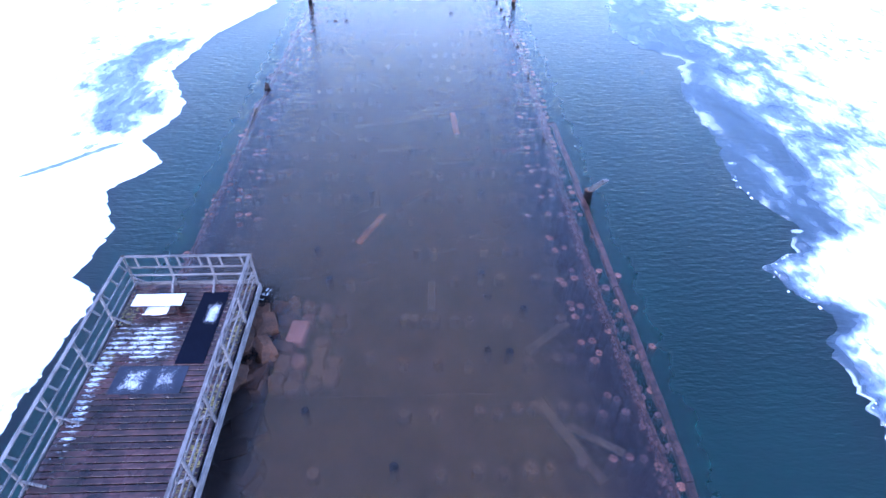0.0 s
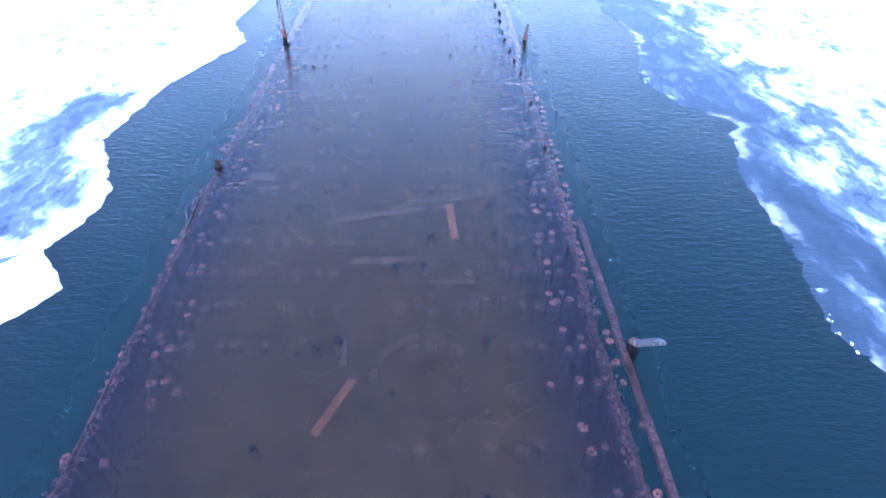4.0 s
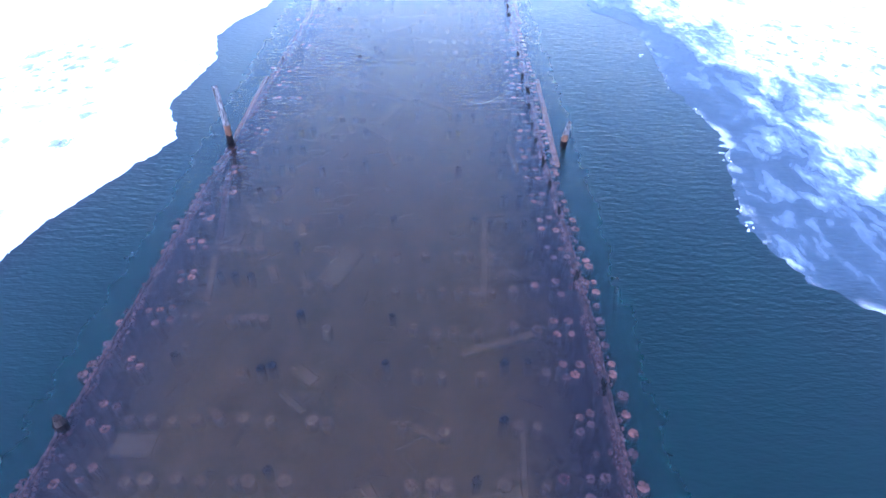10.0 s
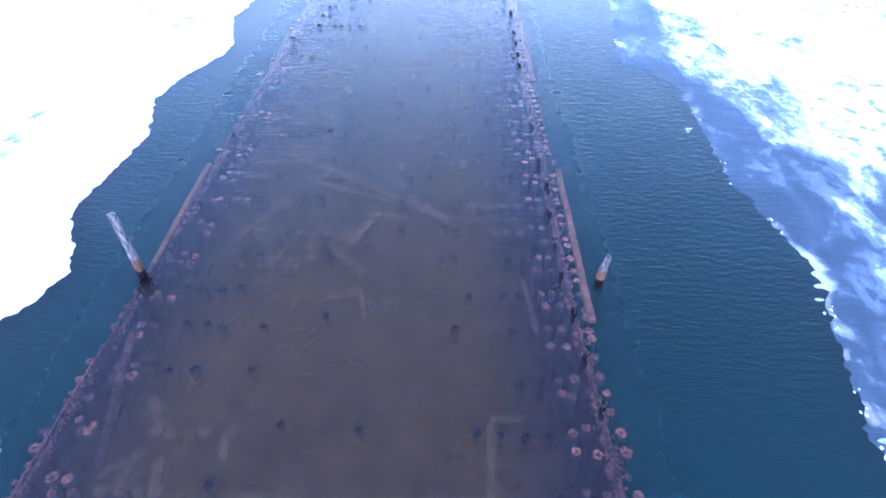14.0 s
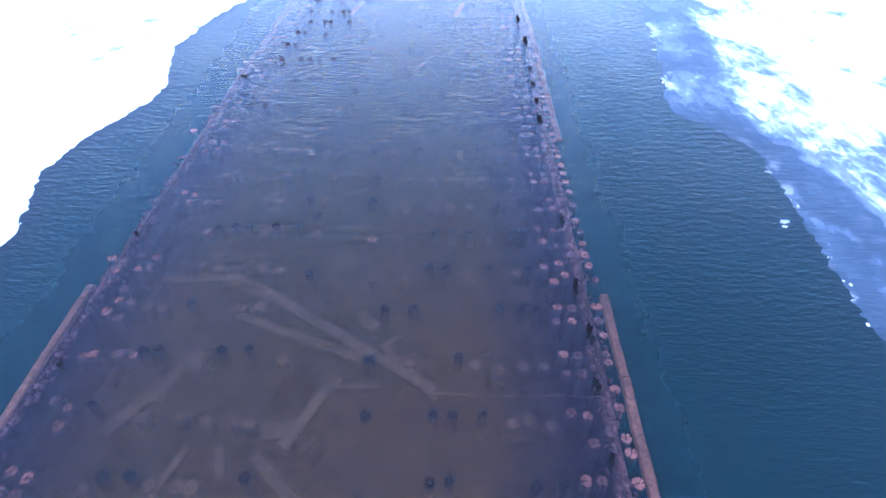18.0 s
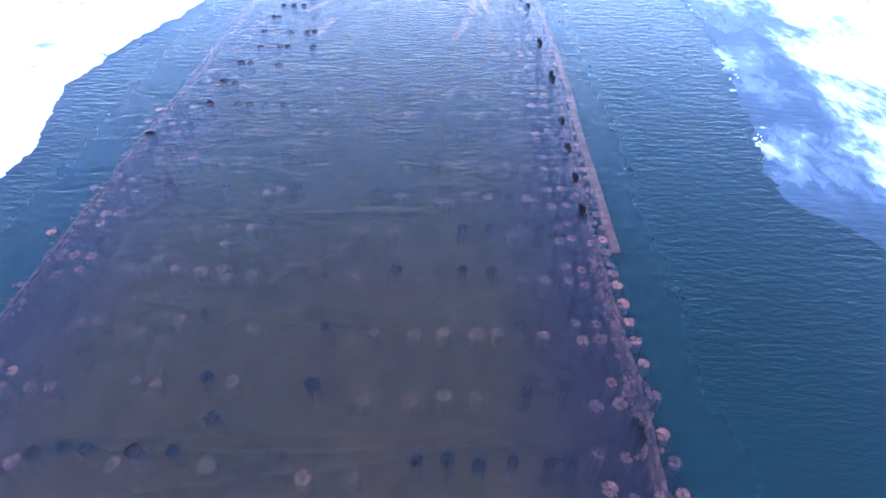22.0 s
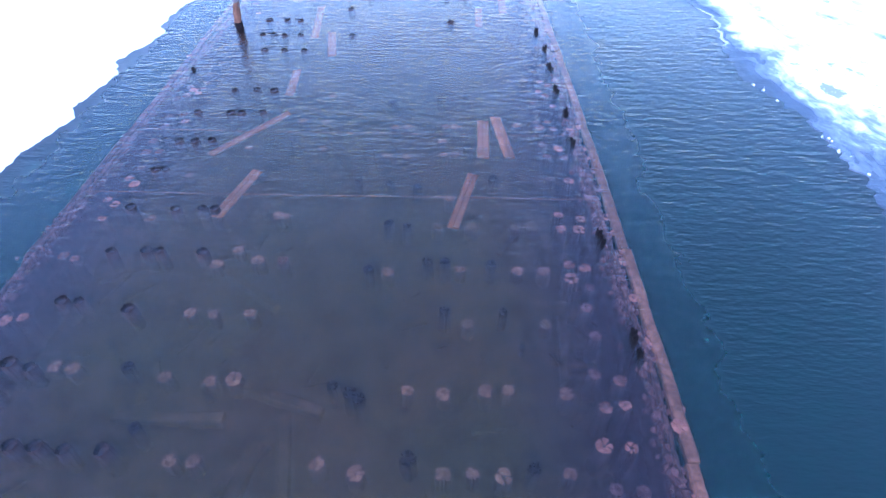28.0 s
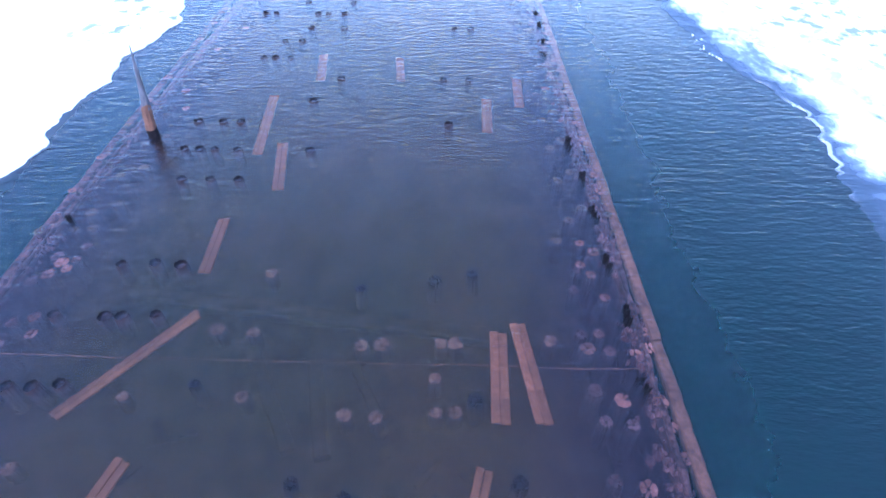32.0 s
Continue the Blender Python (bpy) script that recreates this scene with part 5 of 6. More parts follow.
edge_piles((4.60, 19.67), (4.99, 19.72), (-7.18, 19.78), (-6.80, 19.85), (4.38, 20.04), (4.82, 20.04), (5.82, 20.51), (5.45, 20.77), (4.52, 20.97), (-8.19, 21.01), (4.94, 21.04), (5.77, 21.11), (-7.27, 21.12), (-6.97, 21.18), (-8.05, 21.38), (-7.31, 21.43), (-7.00, 21.50), (4.59, 21.50), (5.79, 21.56), (5.01, 21.75), (5.77, 22.01), (-8.12, 22.04), (4.42, 22.51), (5.78, 22.51))
edge_piles((4.94, 22.60), (-7.04, 22.61), (-8.27, 22.74), (-7.40, 22.77), (4.52, 22.92), (4.99, 23.01), (5.78, 23.14), (-7.46, 23.16), (-8.14, 23.23), (-7.16, 23.28), (5.89, 23.61), (5.11, 24.11), (-7.08, 24.18), (5.92, 24.20), (4.64, 24.26), (-7.30, 24.47), (4.57, 24.65), (4.91, 24.65), (5.95, 24.76), (-7.04, 24.81), (5.96, 25.29), (5.14, 25.61), (4.77, 25.64), (-7.49, 25.88))
edge_piles((6.03, 25.96), (-6.95, 25.98), (4.86, 26.15), (5.21, 26.19), (-7.30, 26.28), (-6.81, 26.29), (5.11, 26.75), (6.01, 26.81), (-6.96, 27.28), (6.13, 27.31), (4.83, 27.36), (-7.42, 27.48), (5.13, 27.54), (4.89, 27.75), (6.07, 27.84), (5.18, 27.89), (-6.97, 27.93), (-7.31, 27.99), (6.12, 28.39), (-8.28, 28.87), (4.73, 28.97), (4.98, 29.04), (6.00, 29.08), (-7.12, 29.16))
edge_piles((-6.88, 29.16), (-8.20, 29.21), (5.17, 29.39), (-7.19, 29.40), (4.71, 29.40), (6.05, 29.41), (-8.10, 29.92), (6.00, 30.07), (4.70, 30.46), (5.11, 30.46), (6.00, 30.49), (-7.05, 30.70), (-8.10, 30.72), (-6.68, 30.87), (4.66, 30.94), (5.10, 30.95), (6.05, 30.98), (-7.45, 31.21), (-7.13, 31.25), (-6.80, 31.34), (6.05, 31.58), (5.04, 32.04), (6.15, 32.14), (4.27, 32.44))
edge_piles((-6.95, 32.50), (6.15, 32.56), (-6.64, 32.59), (4.95, 32.59), (5.88, 32.59), (-7.08, 32.85), (-6.66, 32.85), (6.14, 33.30), (5.80, 33.39), (6.09, 33.61), (5.03, 33.72), (5.48, 33.73), (-7.97, 33.81), (-7.09, 34.03), (-6.64, 34.04), (5.34, 34.15), (6.03, 34.15), (4.89, 34.19), (-6.89, 34.33), (-7.26, 34.37), (-7.95, 34.66), (5.61, 34.85), (-8.06, 35.09), (5.31, 35.11))
edge_piles((4.81, 35.17), (6.00, 35.18), (-6.97, 35.52), (-7.16, 35.56), (4.81, 35.65), (-6.95, 35.68), (5.99, 35.68), (5.15, 35.79), (-7.35, 35.83), (5.85, 36.26), (5.54, 36.45), (-7.44, 36.48), (4.96, 36.72), (4.72, 36.79), (5.87, 36.82), (-7.90, 37.00), (-7.10, 37.10), (-6.61, 37.14), (4.68, 37.19), (5.09, 37.22), (5.78, 37.30), (-7.11, 37.44), (-6.68, 37.48), (-7.92, 37.59))
edge_piles((5.76, 37.94), (-7.78, 38.08), (5.06, 38.27), (4.61, 38.29), (-7.19, 38.47), (-6.96, 38.47), (5.81, 38.58), (-7.82, 38.84), (-7.05, 38.86), (5.78, 38.87), (-6.75, 38.91), (4.62, 38.92), (5.01, 38.93), (5.79, 39.35), (5.77, 39.66), (5.46, 39.78), (4.67, 39.80), (5.07, 39.84), (-7.15, 39.90), (-6.58, 39.91), (-7.08, 40.12), (4.59, 40.30), (5.75, 40.31), (4.91, 40.35))
edge_piles((5.75, 40.88), (5.03, 41.28), (5.71, 41.30), (4.58, 41.35), (-6.55, 41.42), (-6.87, 41.49), (-7.30, 41.69), (-6.51, 41.78), (5.72, 41.89), (-6.88, 41.90), (4.69, 41.93), (5.01, 41.93), (5.73, 42.53), (5.39, 42.60), (4.99, 42.74), (-7.55, 42.75), (5.70, 42.87), (-6.48, 42.93), (5.38, 42.98), (-7.44, 43.00), (-6.48, 43.35), (4.96, 43.35), (4.62, 43.46), (-6.87, 43.54))
edge_piles((5.70, 43.58), (5.70, 44.05), (5.03, 44.48), (4.68, 44.50), (-6.83, 44.75), (-5.63, 44.78), (-6.61, 44.80), (5.71, 44.82), (-5.98, 44.86), (5.00, 44.97), (4.67, 45.01), (5.70, 45.06), (5.74, 45.61), (-6.56, 45.98), (4.62, 46.03), (5.03, 46.06), (5.72, 46.11), (-6.91, 46.15), (5.10, 46.48), (-6.45, 46.49), (4.73, 46.54), (-6.78, 46.56), (5.75, 46.60), (-6.81, 46.94))
edge_piles((-7.41, 47.19), (5.52, 47.40), (4.77, 47.49), (5.90, 47.54), (-7.36, 47.65), (5.08, 47.70), (-6.75, 47.71), (-6.47, 47.78), (-7.30, 47.95), (4.56, 48.05), (5.82, 48.10), (-7.67, 48.13), (4.98, 48.17), (-6.44, 48.21), (-6.86, 48.26), (5.76, 48.53), (5.38, 48.54), (5.01, 48.94), (5.44, 48.97), (5.78, 49.01), (4.62, 49.06), (-5.31, 49.32), (5.82, 49.56), (5.01, 49.62))
edge_piles((4.55, 49.68), (5.75, 50.07), (5.43, 50.47), (4.67, 50.58), (5.13, 50.66), (-6.40, 50.77), (-5.85, 50.78), (-5.48, 50.79), (5.78, 50.82), (-6.36, 51.10), (5.06, 51.11), (-6.72, 51.26), (5.77, 51.56), (4.67, 52.07), (5.74, 52.10), (5.03, 52.15), (4.59, 52.51), (5.03, 52.51), (5.72, 52.58), (5.71, 53.12), (4.98, 53.63), (5.69, 53.64), (-6.88, 53.66), (4.64, 53.75))
edge_piles((-6.46, 53.86), (5.67, 54.00), (4.97, 54.08), (4.63, 54.21), (-6.38, 54.30), (-6.79, 54.32), (5.64, 54.71), (5.36, 55.00), (4.59, 55.07), (-7.78, 55.13), (5.65, 55.16), (4.90, 55.18), (-6.72, 55.43), (5.71, 55.55), (4.64, 55.62), (4.88, 55.76), (-6.74, 55.82), (-6.42, 55.86), (5.68, 56.12), (4.57, 56.43), (4.96, 56.47), (5.66, 56.60), (-6.42, 56.74), (-6.77, 56.83))
edge_piles((-7.58, 56.96), (5.69, 57.13), (4.54, 57.15), (4.92, 57.18), (-6.75, 57.30), (5.67, 57.61), (5.39, 58.02), (5.68, 58.07), (4.55, 58.08), (5.00, 58.09), (-6.37, 58.31), (-5.43, 58.36), (-5.89, 58.42), (5.65, 58.58), (4.63, 58.69), (4.98, 58.71), (-6.56, 58.82), (5.71, 59.09), (5.67, 59.37), (4.52, 59.59), (5.05, 59.67), (-6.73, 59.71), (-6.38, 59.72), (4.51, 59.97))
edge_piles((5.69, 59.99), (4.91, 60.06), (-6.75, 60.29), (-6.40, 60.33), (-7.53, 60.36), (5.69, 60.45), (5.75, 60.83), (4.99, 60.93), (4.59, 60.98), (-7.47, 61.10), (-6.44, 61.26), (4.97, 61.67), (4.53, 61.68), (5.83, 62.04), (4.68, 62.38), (5.91, 62.40), (5.01, 62.41), (-6.35, 62.68), (5.04, 62.92), (4.60, 63.05), (-6.56, 63.22), (-6.75, 63.36), (5.80, 63.81), (4.77, 63.92))
edge_piles((-6.73, 64.01), (-6.41, 64.08), (4.71, 64.60), (5.72, 64.88), (4.86, 65.18), (4.52, 65.40), (-6.20, 65.72), (4.86, 65.73), (-6.50, 65.81), (4.53, 65.82), (5.70, 65.93), (5.69, 66.22), (5.71, 66.89), (4.91, 66.95), (4.50, 66.97), (5.39, 66.98), (-6.24, 67.07), (5.00, 67.32), (5.69, 67.43), (4.51, 67.48), (-6.18, 67.61), (-6.42, 67.75), (5.36, 68.11), (-6.04, 68.40))
edge_piles((5.60, 68.49), (-6.29, 68.66), (4.93, 68.82), (4.47, 68.94), (-6.19, 69.16), (5.63, 69.31), (5.57, 69.84), (4.94, 69.85), (-6.36, 69.87), (-5.99, 69.88), (4.50, 69.89), (5.49, 70.30), (4.87, 70.31), (-6.37, 70.41), (4.44, 70.50), (-6.35, 71.20), (5.29, 71.27), (4.84, 71.31), (4.44, 71.35), (5.57, 71.40), (-5.85, 71.44), (4.39, 71.70), (4.71, 71.71), (-6.39, 71.72))
edge_piles((5.56, 71.78), (-6.04, 71.87), (4.98, 72.59), (4.39, 72.79), (-6.62, 72.81), (-6.36, 72.98), (-6.04, 73.12), (4.80, 73.19), (-6.24, 73.31), (4.53, 73.35), (-5.99, 73.40), (4.72, 74.17), (4.23, 74.25), (-6.54, 74.37), (-6.10, 74.39))
wall_stubs((5.35, 21.77), (5.66, 28.47), (5.64, 32.70), (5.54, 36.04), (5.44, 37.64), (5.37, 39.18), (5.25, 40.79), (5.24, 42.22), (5.30, 44.01), (-7.16, 44.40), (5.37, 45.40), (5.28, 47.01), (-7.34, 49.09), (5.29, 49.90), (5.35, 55.90))
wall_stubs((5.49, 63.28), (5.33, 56.11), (5.33, 57.48), (5.37, 58.97), (-7.02, 59.51), (5.37, 60.52), (5.46, 63.72), (5.34, 66.42), (5.22, 70.43), (5.27, 71.92), (5.18, 73.38), (-6.67, 74.58), (5.17, 74.86), (5.14, 76.32), (5.01, 77.73), (4.90, 83.18))
wall_stubs((4.97, 84.30), (5.00, 85.62), (4.98, 86.86))
for i in range(16):
    y = 89.3 + 1.3 * i
    bent(y, [-5.5 + 0.75 * k + RNG.uniform(-0.2, 0.2) for k in range(13) if RNG.random() < 0.5], [-5 + 1.6 * k + RNG.uniform(-0.5, 0.5) for k in range(5) if RNG.random() < 0.5], [-4.6 + 0.6 * k for k in range(6) if RNG.random() < 0.35])
for i in range(9):
    y = -6 + 1.6 * i
    for xs in ((4.6, 5.0), (-7.3, -6.8)):
        for x in xs:
            if y < 5.5 and RNG.random() < 0.8:
                edge_piles((x + RNG.uniform(-0.1, 0.1), y + RNG.uniform(-0.3, 0.3)))
for i in range(24):
    y = 73.5 + 1.45 * i
    edge_piles((interp(y, RIGHT) - 0.75, y), (interp(y, RIGHT) - 0.4, y + 0.4), (interp(y, LEFT) + 0.5, y), (interp(y, LEFT) + 0.95, y + 0.35), (interp(y, LEFT) - 0.35, y + 0.8))


# piles between the wall and the outer wale
for y0, y1 in ((-8, 6.4), (74.5, 90)):
    y = y0
    while y < y1:
        x = (interp(y, RIGHT) + interp(y, OUT_R)) / 2 + 0.04
        if all(abs(x - a) > 0.35 or abs(y - b) > 0.45 for a, b in WALL_SIDE):
            edge_piles((x, y))
        y += RNG.uniform(0.5, 0.85)
me = bpy.data.meshes.new("far_piles")
me.from_pydata(FAR[0], [], FAR[1])
for m in (M_BARK, M_PILE, M_SILTPILE, M_WET_AND_SHADE):
    me.materials.append(m)
me.polygons.foreach_set("material_index", FAR[2])
tagged(new("far_piles", me), "rows of sunken timber piles stretching away under water", "piles", kind="stuff")


# ---- standing posts ----
def standing_post(name, x, y, parts, sides, label):
    """A post in stretches (z0, z1, radius0, radius1, lean, material): wet foot, stained waist, dry top."""
    base = tagged(new(name), label, "post")
    base.location = (x, y, -7)
    lean = Vector((0, 0))
    for k, (nm, z0, z1, r0, r1, dx, dy, m, crack) in enumerate(parts):
        bm = bmesh.new()
        post(bm, x + lean.x, y + lean.y, z0, z1, r0, r1, sides, (dx, dy), crack, seed=int(x * 10 + k))
        lean += Vector((dx, dy))
        thing_part(nm, bm, [m, m], base)
    return base


standing_post("mooring_post", -7.73, 40.71, [("foot", -7, 0.32, 0.16, 0.135, 0, 0, M_WET_AND_SHADE, 0.05), ("waist", 0.27, 0.75, 0.135, 0.13, 0, 0.0, M_RUST, 0.03), ("shaft", 0.72, 2.5, 0.125, 0.12, -0.03, 0.0, M_DRY, 0.08)], 9, "tall grey weathered mooring post with a dark wet foot")
standing_post("mooring_post", 6.43, 40.8, [("foot", -7, 0.12, 0.17, 0.15, 0, 0, M_WET_AND_SHADE, 0.04), ("waist", 0.08, 0.42, 0.145, 0.135, 0.03, 0.02, M_RUST, 0.05), ("shaft", 0.38, 1.0, 0.13, 0.08, 0.1, 0.05, M_DRY, 0.2)], 10, "short splintered grey mooring post with a dark wet foot")
standing_post("mooring_post", -6.17, 78.06, [("foot", -7, 0.3, 0.16, 0.15, 0.02, 0, M_WET_AND_SHADE, 0.08), ("waist", 0.22, 1.0, 0.15, 0.12, 0.1, 0, M_RUST, 0.15), ("shaft", 0.8, 2.5, 0.11, 0.012, 0.2, 0, M_GREYPOST, 0.02)], 9, "pointed rotted mooring post with an orange worn waist")
standing_post("mooring_post", 6.39, 17.73, [("foot", -7, 0.3, 0.18, 0.17, 0, -0.05, M_WET_AND_SHADE, 0.03), ("waist", 0.27, 0.38, 0.17, 0.155, 0.03, -0.12, M_RUST, 0.02), ("shaft", 0.36, 1.32, 0.145, 0.11, 0.22, -0.72, M_DRY, 0.12)], 12, "white weathered mooring post leaning far over the water")

standing_post("broken_post", -8.0, 27.3, [("foot", -7, 0.1, 0.17, 0.16, 0, 0, M_WET_AND_SHADE, 0.06), ("splintered_top", 0.04, 0.34, 0.14, 0.10, 0.02, 0.03, M_CORE, 0.2)], 11, "short broken post stub with a splintered rust-brown top")


# ---- loose boards and sunken timbers ----
def board(x0, y0, x1, y1, w, z=-0.23, split=False, label="orange-brown plank lying just under the water surface"):
    base = tagged(new("plank_board"), label, "plank", "loose planks")
    base.location = ((x0 + x1) / 2, (y0 + y1) / 2, z)
    a, b = Vector((x0, y0 - 0.14, z)), Vector((x1, y1 - 0.14, z + RNG.uniform(-0.02, 0.02)))
    d = (b - a).normalized()
    s = Vector((-d.y, d.x, 0))
    for k in (-1, 1):
        bm = bmesh.new()
        o = s * (k * w / 4)
        beam(bm, a + o + d * RNG.uniform(0, 0.05), b + o - d * RNG.uniform(0, 0.06), w / 2 - (0.016 if split else 0.003), 0.05, 0.012)
        thing_part("board_half", bm, M_PLANK, base)
    return base


board(2.79, 69.93, 2.83, 71.85, 0.32)
board(3.51, 69.95, 3.19, 72.07, 0.30)
board(-4.6, 69.9, -2.91, 72.2, 0.24)
board(-3.6, 67.3, -3.1, 69.25, 0.30, split=True)
board(2.0, 67.08, 2.51, 69.23, 0.28, split=True)
board(-3.17, 73.2, -3.28, 75.0, 0.26)
board(-3.2, 77.5, -3.5, 80.7, 0.27)
board(-2.3, 76.0, -2.65, 78.1, 0.28)
board(-2.27, 81.6, -2.5, 83.5, 0.28)
board(0.26, 81.6, 0.09, 83.3, 0.26)
board(2.87, 78.7, 2.9, 80.6, 0.28)
board(3.86, 80.1, 3.88, 81.9, 0.28)
board(1.52, 22.87, 1.38, 24.97, 0.27)
board(-2.42, 15.4, -1.56, 17.12, 0.24, z=-0.42, label="dull red plank lying askew under cloudy water")


def log(x0, y0, x1, y1, w, z=-0.5, h=0.3, label="silt-covered squared timber lying on the lake bed"):
    bm = bmesh.new()
    if (x1 - x0) ** 2 + (y1 - y0) ** 2 < 2:
        h = 0.14
    if y0 > 48.5 and z == -0.5:
        z = -0.64
    elif y0 > 39.5 and z == -0.5:
        z = -0.48
    z += 0.02 * noise.noise((x0 * 3, y0 * 3, 1))
    y0, y1 = y0 - 0.09, y1 - 0.09
    a, b = Vector((x0, y0, z)), Vector((x1, y1, z + RNG.uniform(-0.06, 0.06)))
    n = max(2, int((b - a).length / 0.5))
    d = (b - a).normalized()
    s = Vector((-d.y, d.x, 0))
    prev = None
    sd = RNG.uniform(0, 50)
    for i in range(n + 1):
        c = a.lerp(b, i / n) + s * 0.03 * noise.noise((i * 0.7, sd, 0))
        ww = w * (1 + 0.15 * noise.noise((i * 0.9, sd, 5)))
        prof = [(-0.5, -h), (-0.5, -0.05), (-0.36, 0), (0.36, 0), (0.5, -0.05), (0.5, -h)]
        row = [bm.verts.new(c + s * (px * ww) + Vector((0, 0, pz + 0.02 * noise.noise((i * 1.3, px * 3, sd))))) for px, pz in prof]
        if prev:
            for k in range(5):
                # Both long sides near-black: the timber's side shade is put into colour.
                bm.faces.new((prev[k], row[k], row[k + 1], prev[k + 1])).material_index = 1 if k in (0, 4) else 0
        else:
            bm.faces.new(row)
        prev = row
    bm.faces.new(prev[::-1])
    bmesh.ops.recalc_face_normals(bm, faces=bm.faces[:])
    return tagged(part("sunken_timber", bm, [M_SILTED, M_WET_AND_SHADE]), label, "timber", "sunken timbers")


for row in ((3.67, 8.01, 4.96, 7.17, 0.22), (3.03, 8.84, 4.28, 6.46, 0.28), (2.95, 10.46, 4.35, 11.56, 0.28), (0.18, 13.42, 0.18, 12.17, 0.24), (-1.86, 17.60, -1.95, 18.65, 0.22), (-0.89, 17.84, 0.21, 18.79, 0.18), (0.60, 20.90, 2.08, 20.98, 0.21), (-2.06, 21.97, 0.14, 21.95, 0.31), (4.53, 22.71, 4.40, 21.77, 0.10), (-3.03, 22.84, -2.00, 22.93, 0.21), (-5.03, 23.34, -4.87, 24.07, 0.09), (-4.58, 23.88, -4.03, 23.26, 0.10), (-3.21, 24.07, 1.34, 25.06, 0.22), (-3.28, 24.07, 3.22, 26.02, 0.34), (-0.37, 25.10, 3.13, 25.95, 0.42)):
    log(*row)
for row in ((2.41, 25.13, 2.81, 24.76, 0.28), (1.37, 25.20, 1.55, 23.03, 0.16), (-4.80, 25.62, -3.68, 25.26, 0.20), (-0.36, 26.10, 0.04, 25.53, 0.28), (-6.69, 27.11, -5.71, 27.12, 0.64), (0.63, 27.69, 1.33, 27.29, 0.16), (0.06, 27.84, 0.57, 27.92, 0.14), (3.44, 27.91, 3.10, 21.77, 0.16), (-2.90, 28.64, -2.21, 28.06, 0.17), (-2.63, 29.40, -2.07, 28.96, 0.36), (1.95, 29.99, 4.18, 30.79, 0.21), (-2.35, 32.77, -1.71, 34.34, 0.73), (-3.24, 33.21, -3.04, 32.67, 0.17), (-4.31, 33.43, -3.99, 32.75, 0.28), (-4.83, 33.78, -4.23, 34.24, 0.17), (-3.03, 34.26, -2.41, 34.15, 0.12)):
    log(*row)
for row in ((-6.31, 34.33, -5.59, 34.27, 0.21), (-5.76, 34.34, -5.69, 35.23, 0.21), (-6.42, 34.60, -5.50, 35.23, 0.21), (-5.10, 35.09, -4.93, 34.23, 0.27), (-3.75, 35.68, -3.58, 35.04, 0.22), (2.84, 36.15, 2.65, 31.89, 0.24), (2.85, 36.24, 3.66, 36.29, 0.16), (-5.92, 36.73, -5.34, 35.81, 0.31), (-4.58, 38.07, -5.19, 36.92, 0.30), (-4.85, 39.13, -4.30, 39.66, 0.18), (-2.97, 39.96, -2.76, 40.39, 0.18), (-2.02, 40.40, -0.99, 40.64, 0.29), (-1.01, 40.71, -0.67, 39.46, 0.18), (4.12, 41.11, 4.32, 39.04, 0.18), (-4.02, 41.63, -3.63, 42.69, 0.17), (-2.13, 42.51, -1.00, 41.50, 0.27)):
    log(*row)
for row in ((-2.95, 42.71, -2.74, 42.03, 0.26), (-1.62, 42.73, -0.76, 44.56, 0.26), (-1.37, 42.90, -1.22, 43.89, 0.10), (-5.58, 42.98, -4.14, 45.15, 0.31), (-2.17, 43.07, -1.28, 43.28, 0.45), (-4.80, 43.83, -4.34, 45.15, 0.30), (-0.71, 44.25, 0.34, 44.27, 0.14), (0.25, 45.48, 1.65, 43.94, 0.22), (0.33, 45.50, 0.75, 45.80, 0.17), (-3.60, 46.38, -0.18, 45.06, 0.24), (-0.47, 46.52, 0.05, 46.01, 0.33), (-3.50, 47.50, 1.60, 44.18, 0.28), (-6.04, 47.58, -3.91, 47.74, 0.26), (-4.03, 47.68, -2.79, 46.99, 0.40), (-4.23, 48.88, -2.93, 48.72, 0.10), (-3.31, 49.16, 3.13, 50.28, 0.24)):
    log(*row)
for row in ((-5.25, 49.88, 1.07, 50.08, 0.24), (-3.76, 50.97, -3.98, 52.39, 0.30), (2.23, 52.97, 2.01, 53.49, 0.25), (-5.25, 53.40, -4.76, 52.25, 0.30), (-5.01, 53.47, 1.38, 52.73, 0.34), (-2.26, 54.03, -0.55, 55.18, 0.18), (-5.45, 56.39, 1.17, 56.61, 0.22), (-6.71, 58.82, -5.20, 57.54, 0.22), (-5.06, 59.18, -3.97, 58.48, 0.40), (-2.54, 60.13, -1.09, 61.87, 0.18), (-1.43, 60.84, -1.22, 61.85, 0.30), (1.09, 61.01, 1.33, 60.41, 0.16), (1.68, 61.13, 2.03, 60.43, 0.14), (-3.92, 62.30, -1.94, 62.28, 0.20)):
    log(*row)
for row in ((-0.88, 62.37, -0.37, 60.00, 0.18), (-1.80, 62.96, -0.24, 62.45, 0.20), (4.28, 64.73, 4.15, 63.17, 0.17), (-3.21, 66.02, -1.64, 64.84, 0.16), (0.25, 71.11, 0.76, 70.15, 0.20), (-0.56, 71.22, -0.12, 69.48, 0.26), (-1.84, 71.60, -0.70, 69.57, 0.26), (-4.64, 72.89, 2.71, 71.98, 0.34)):
    log(*row)
bm = bmesh.new()
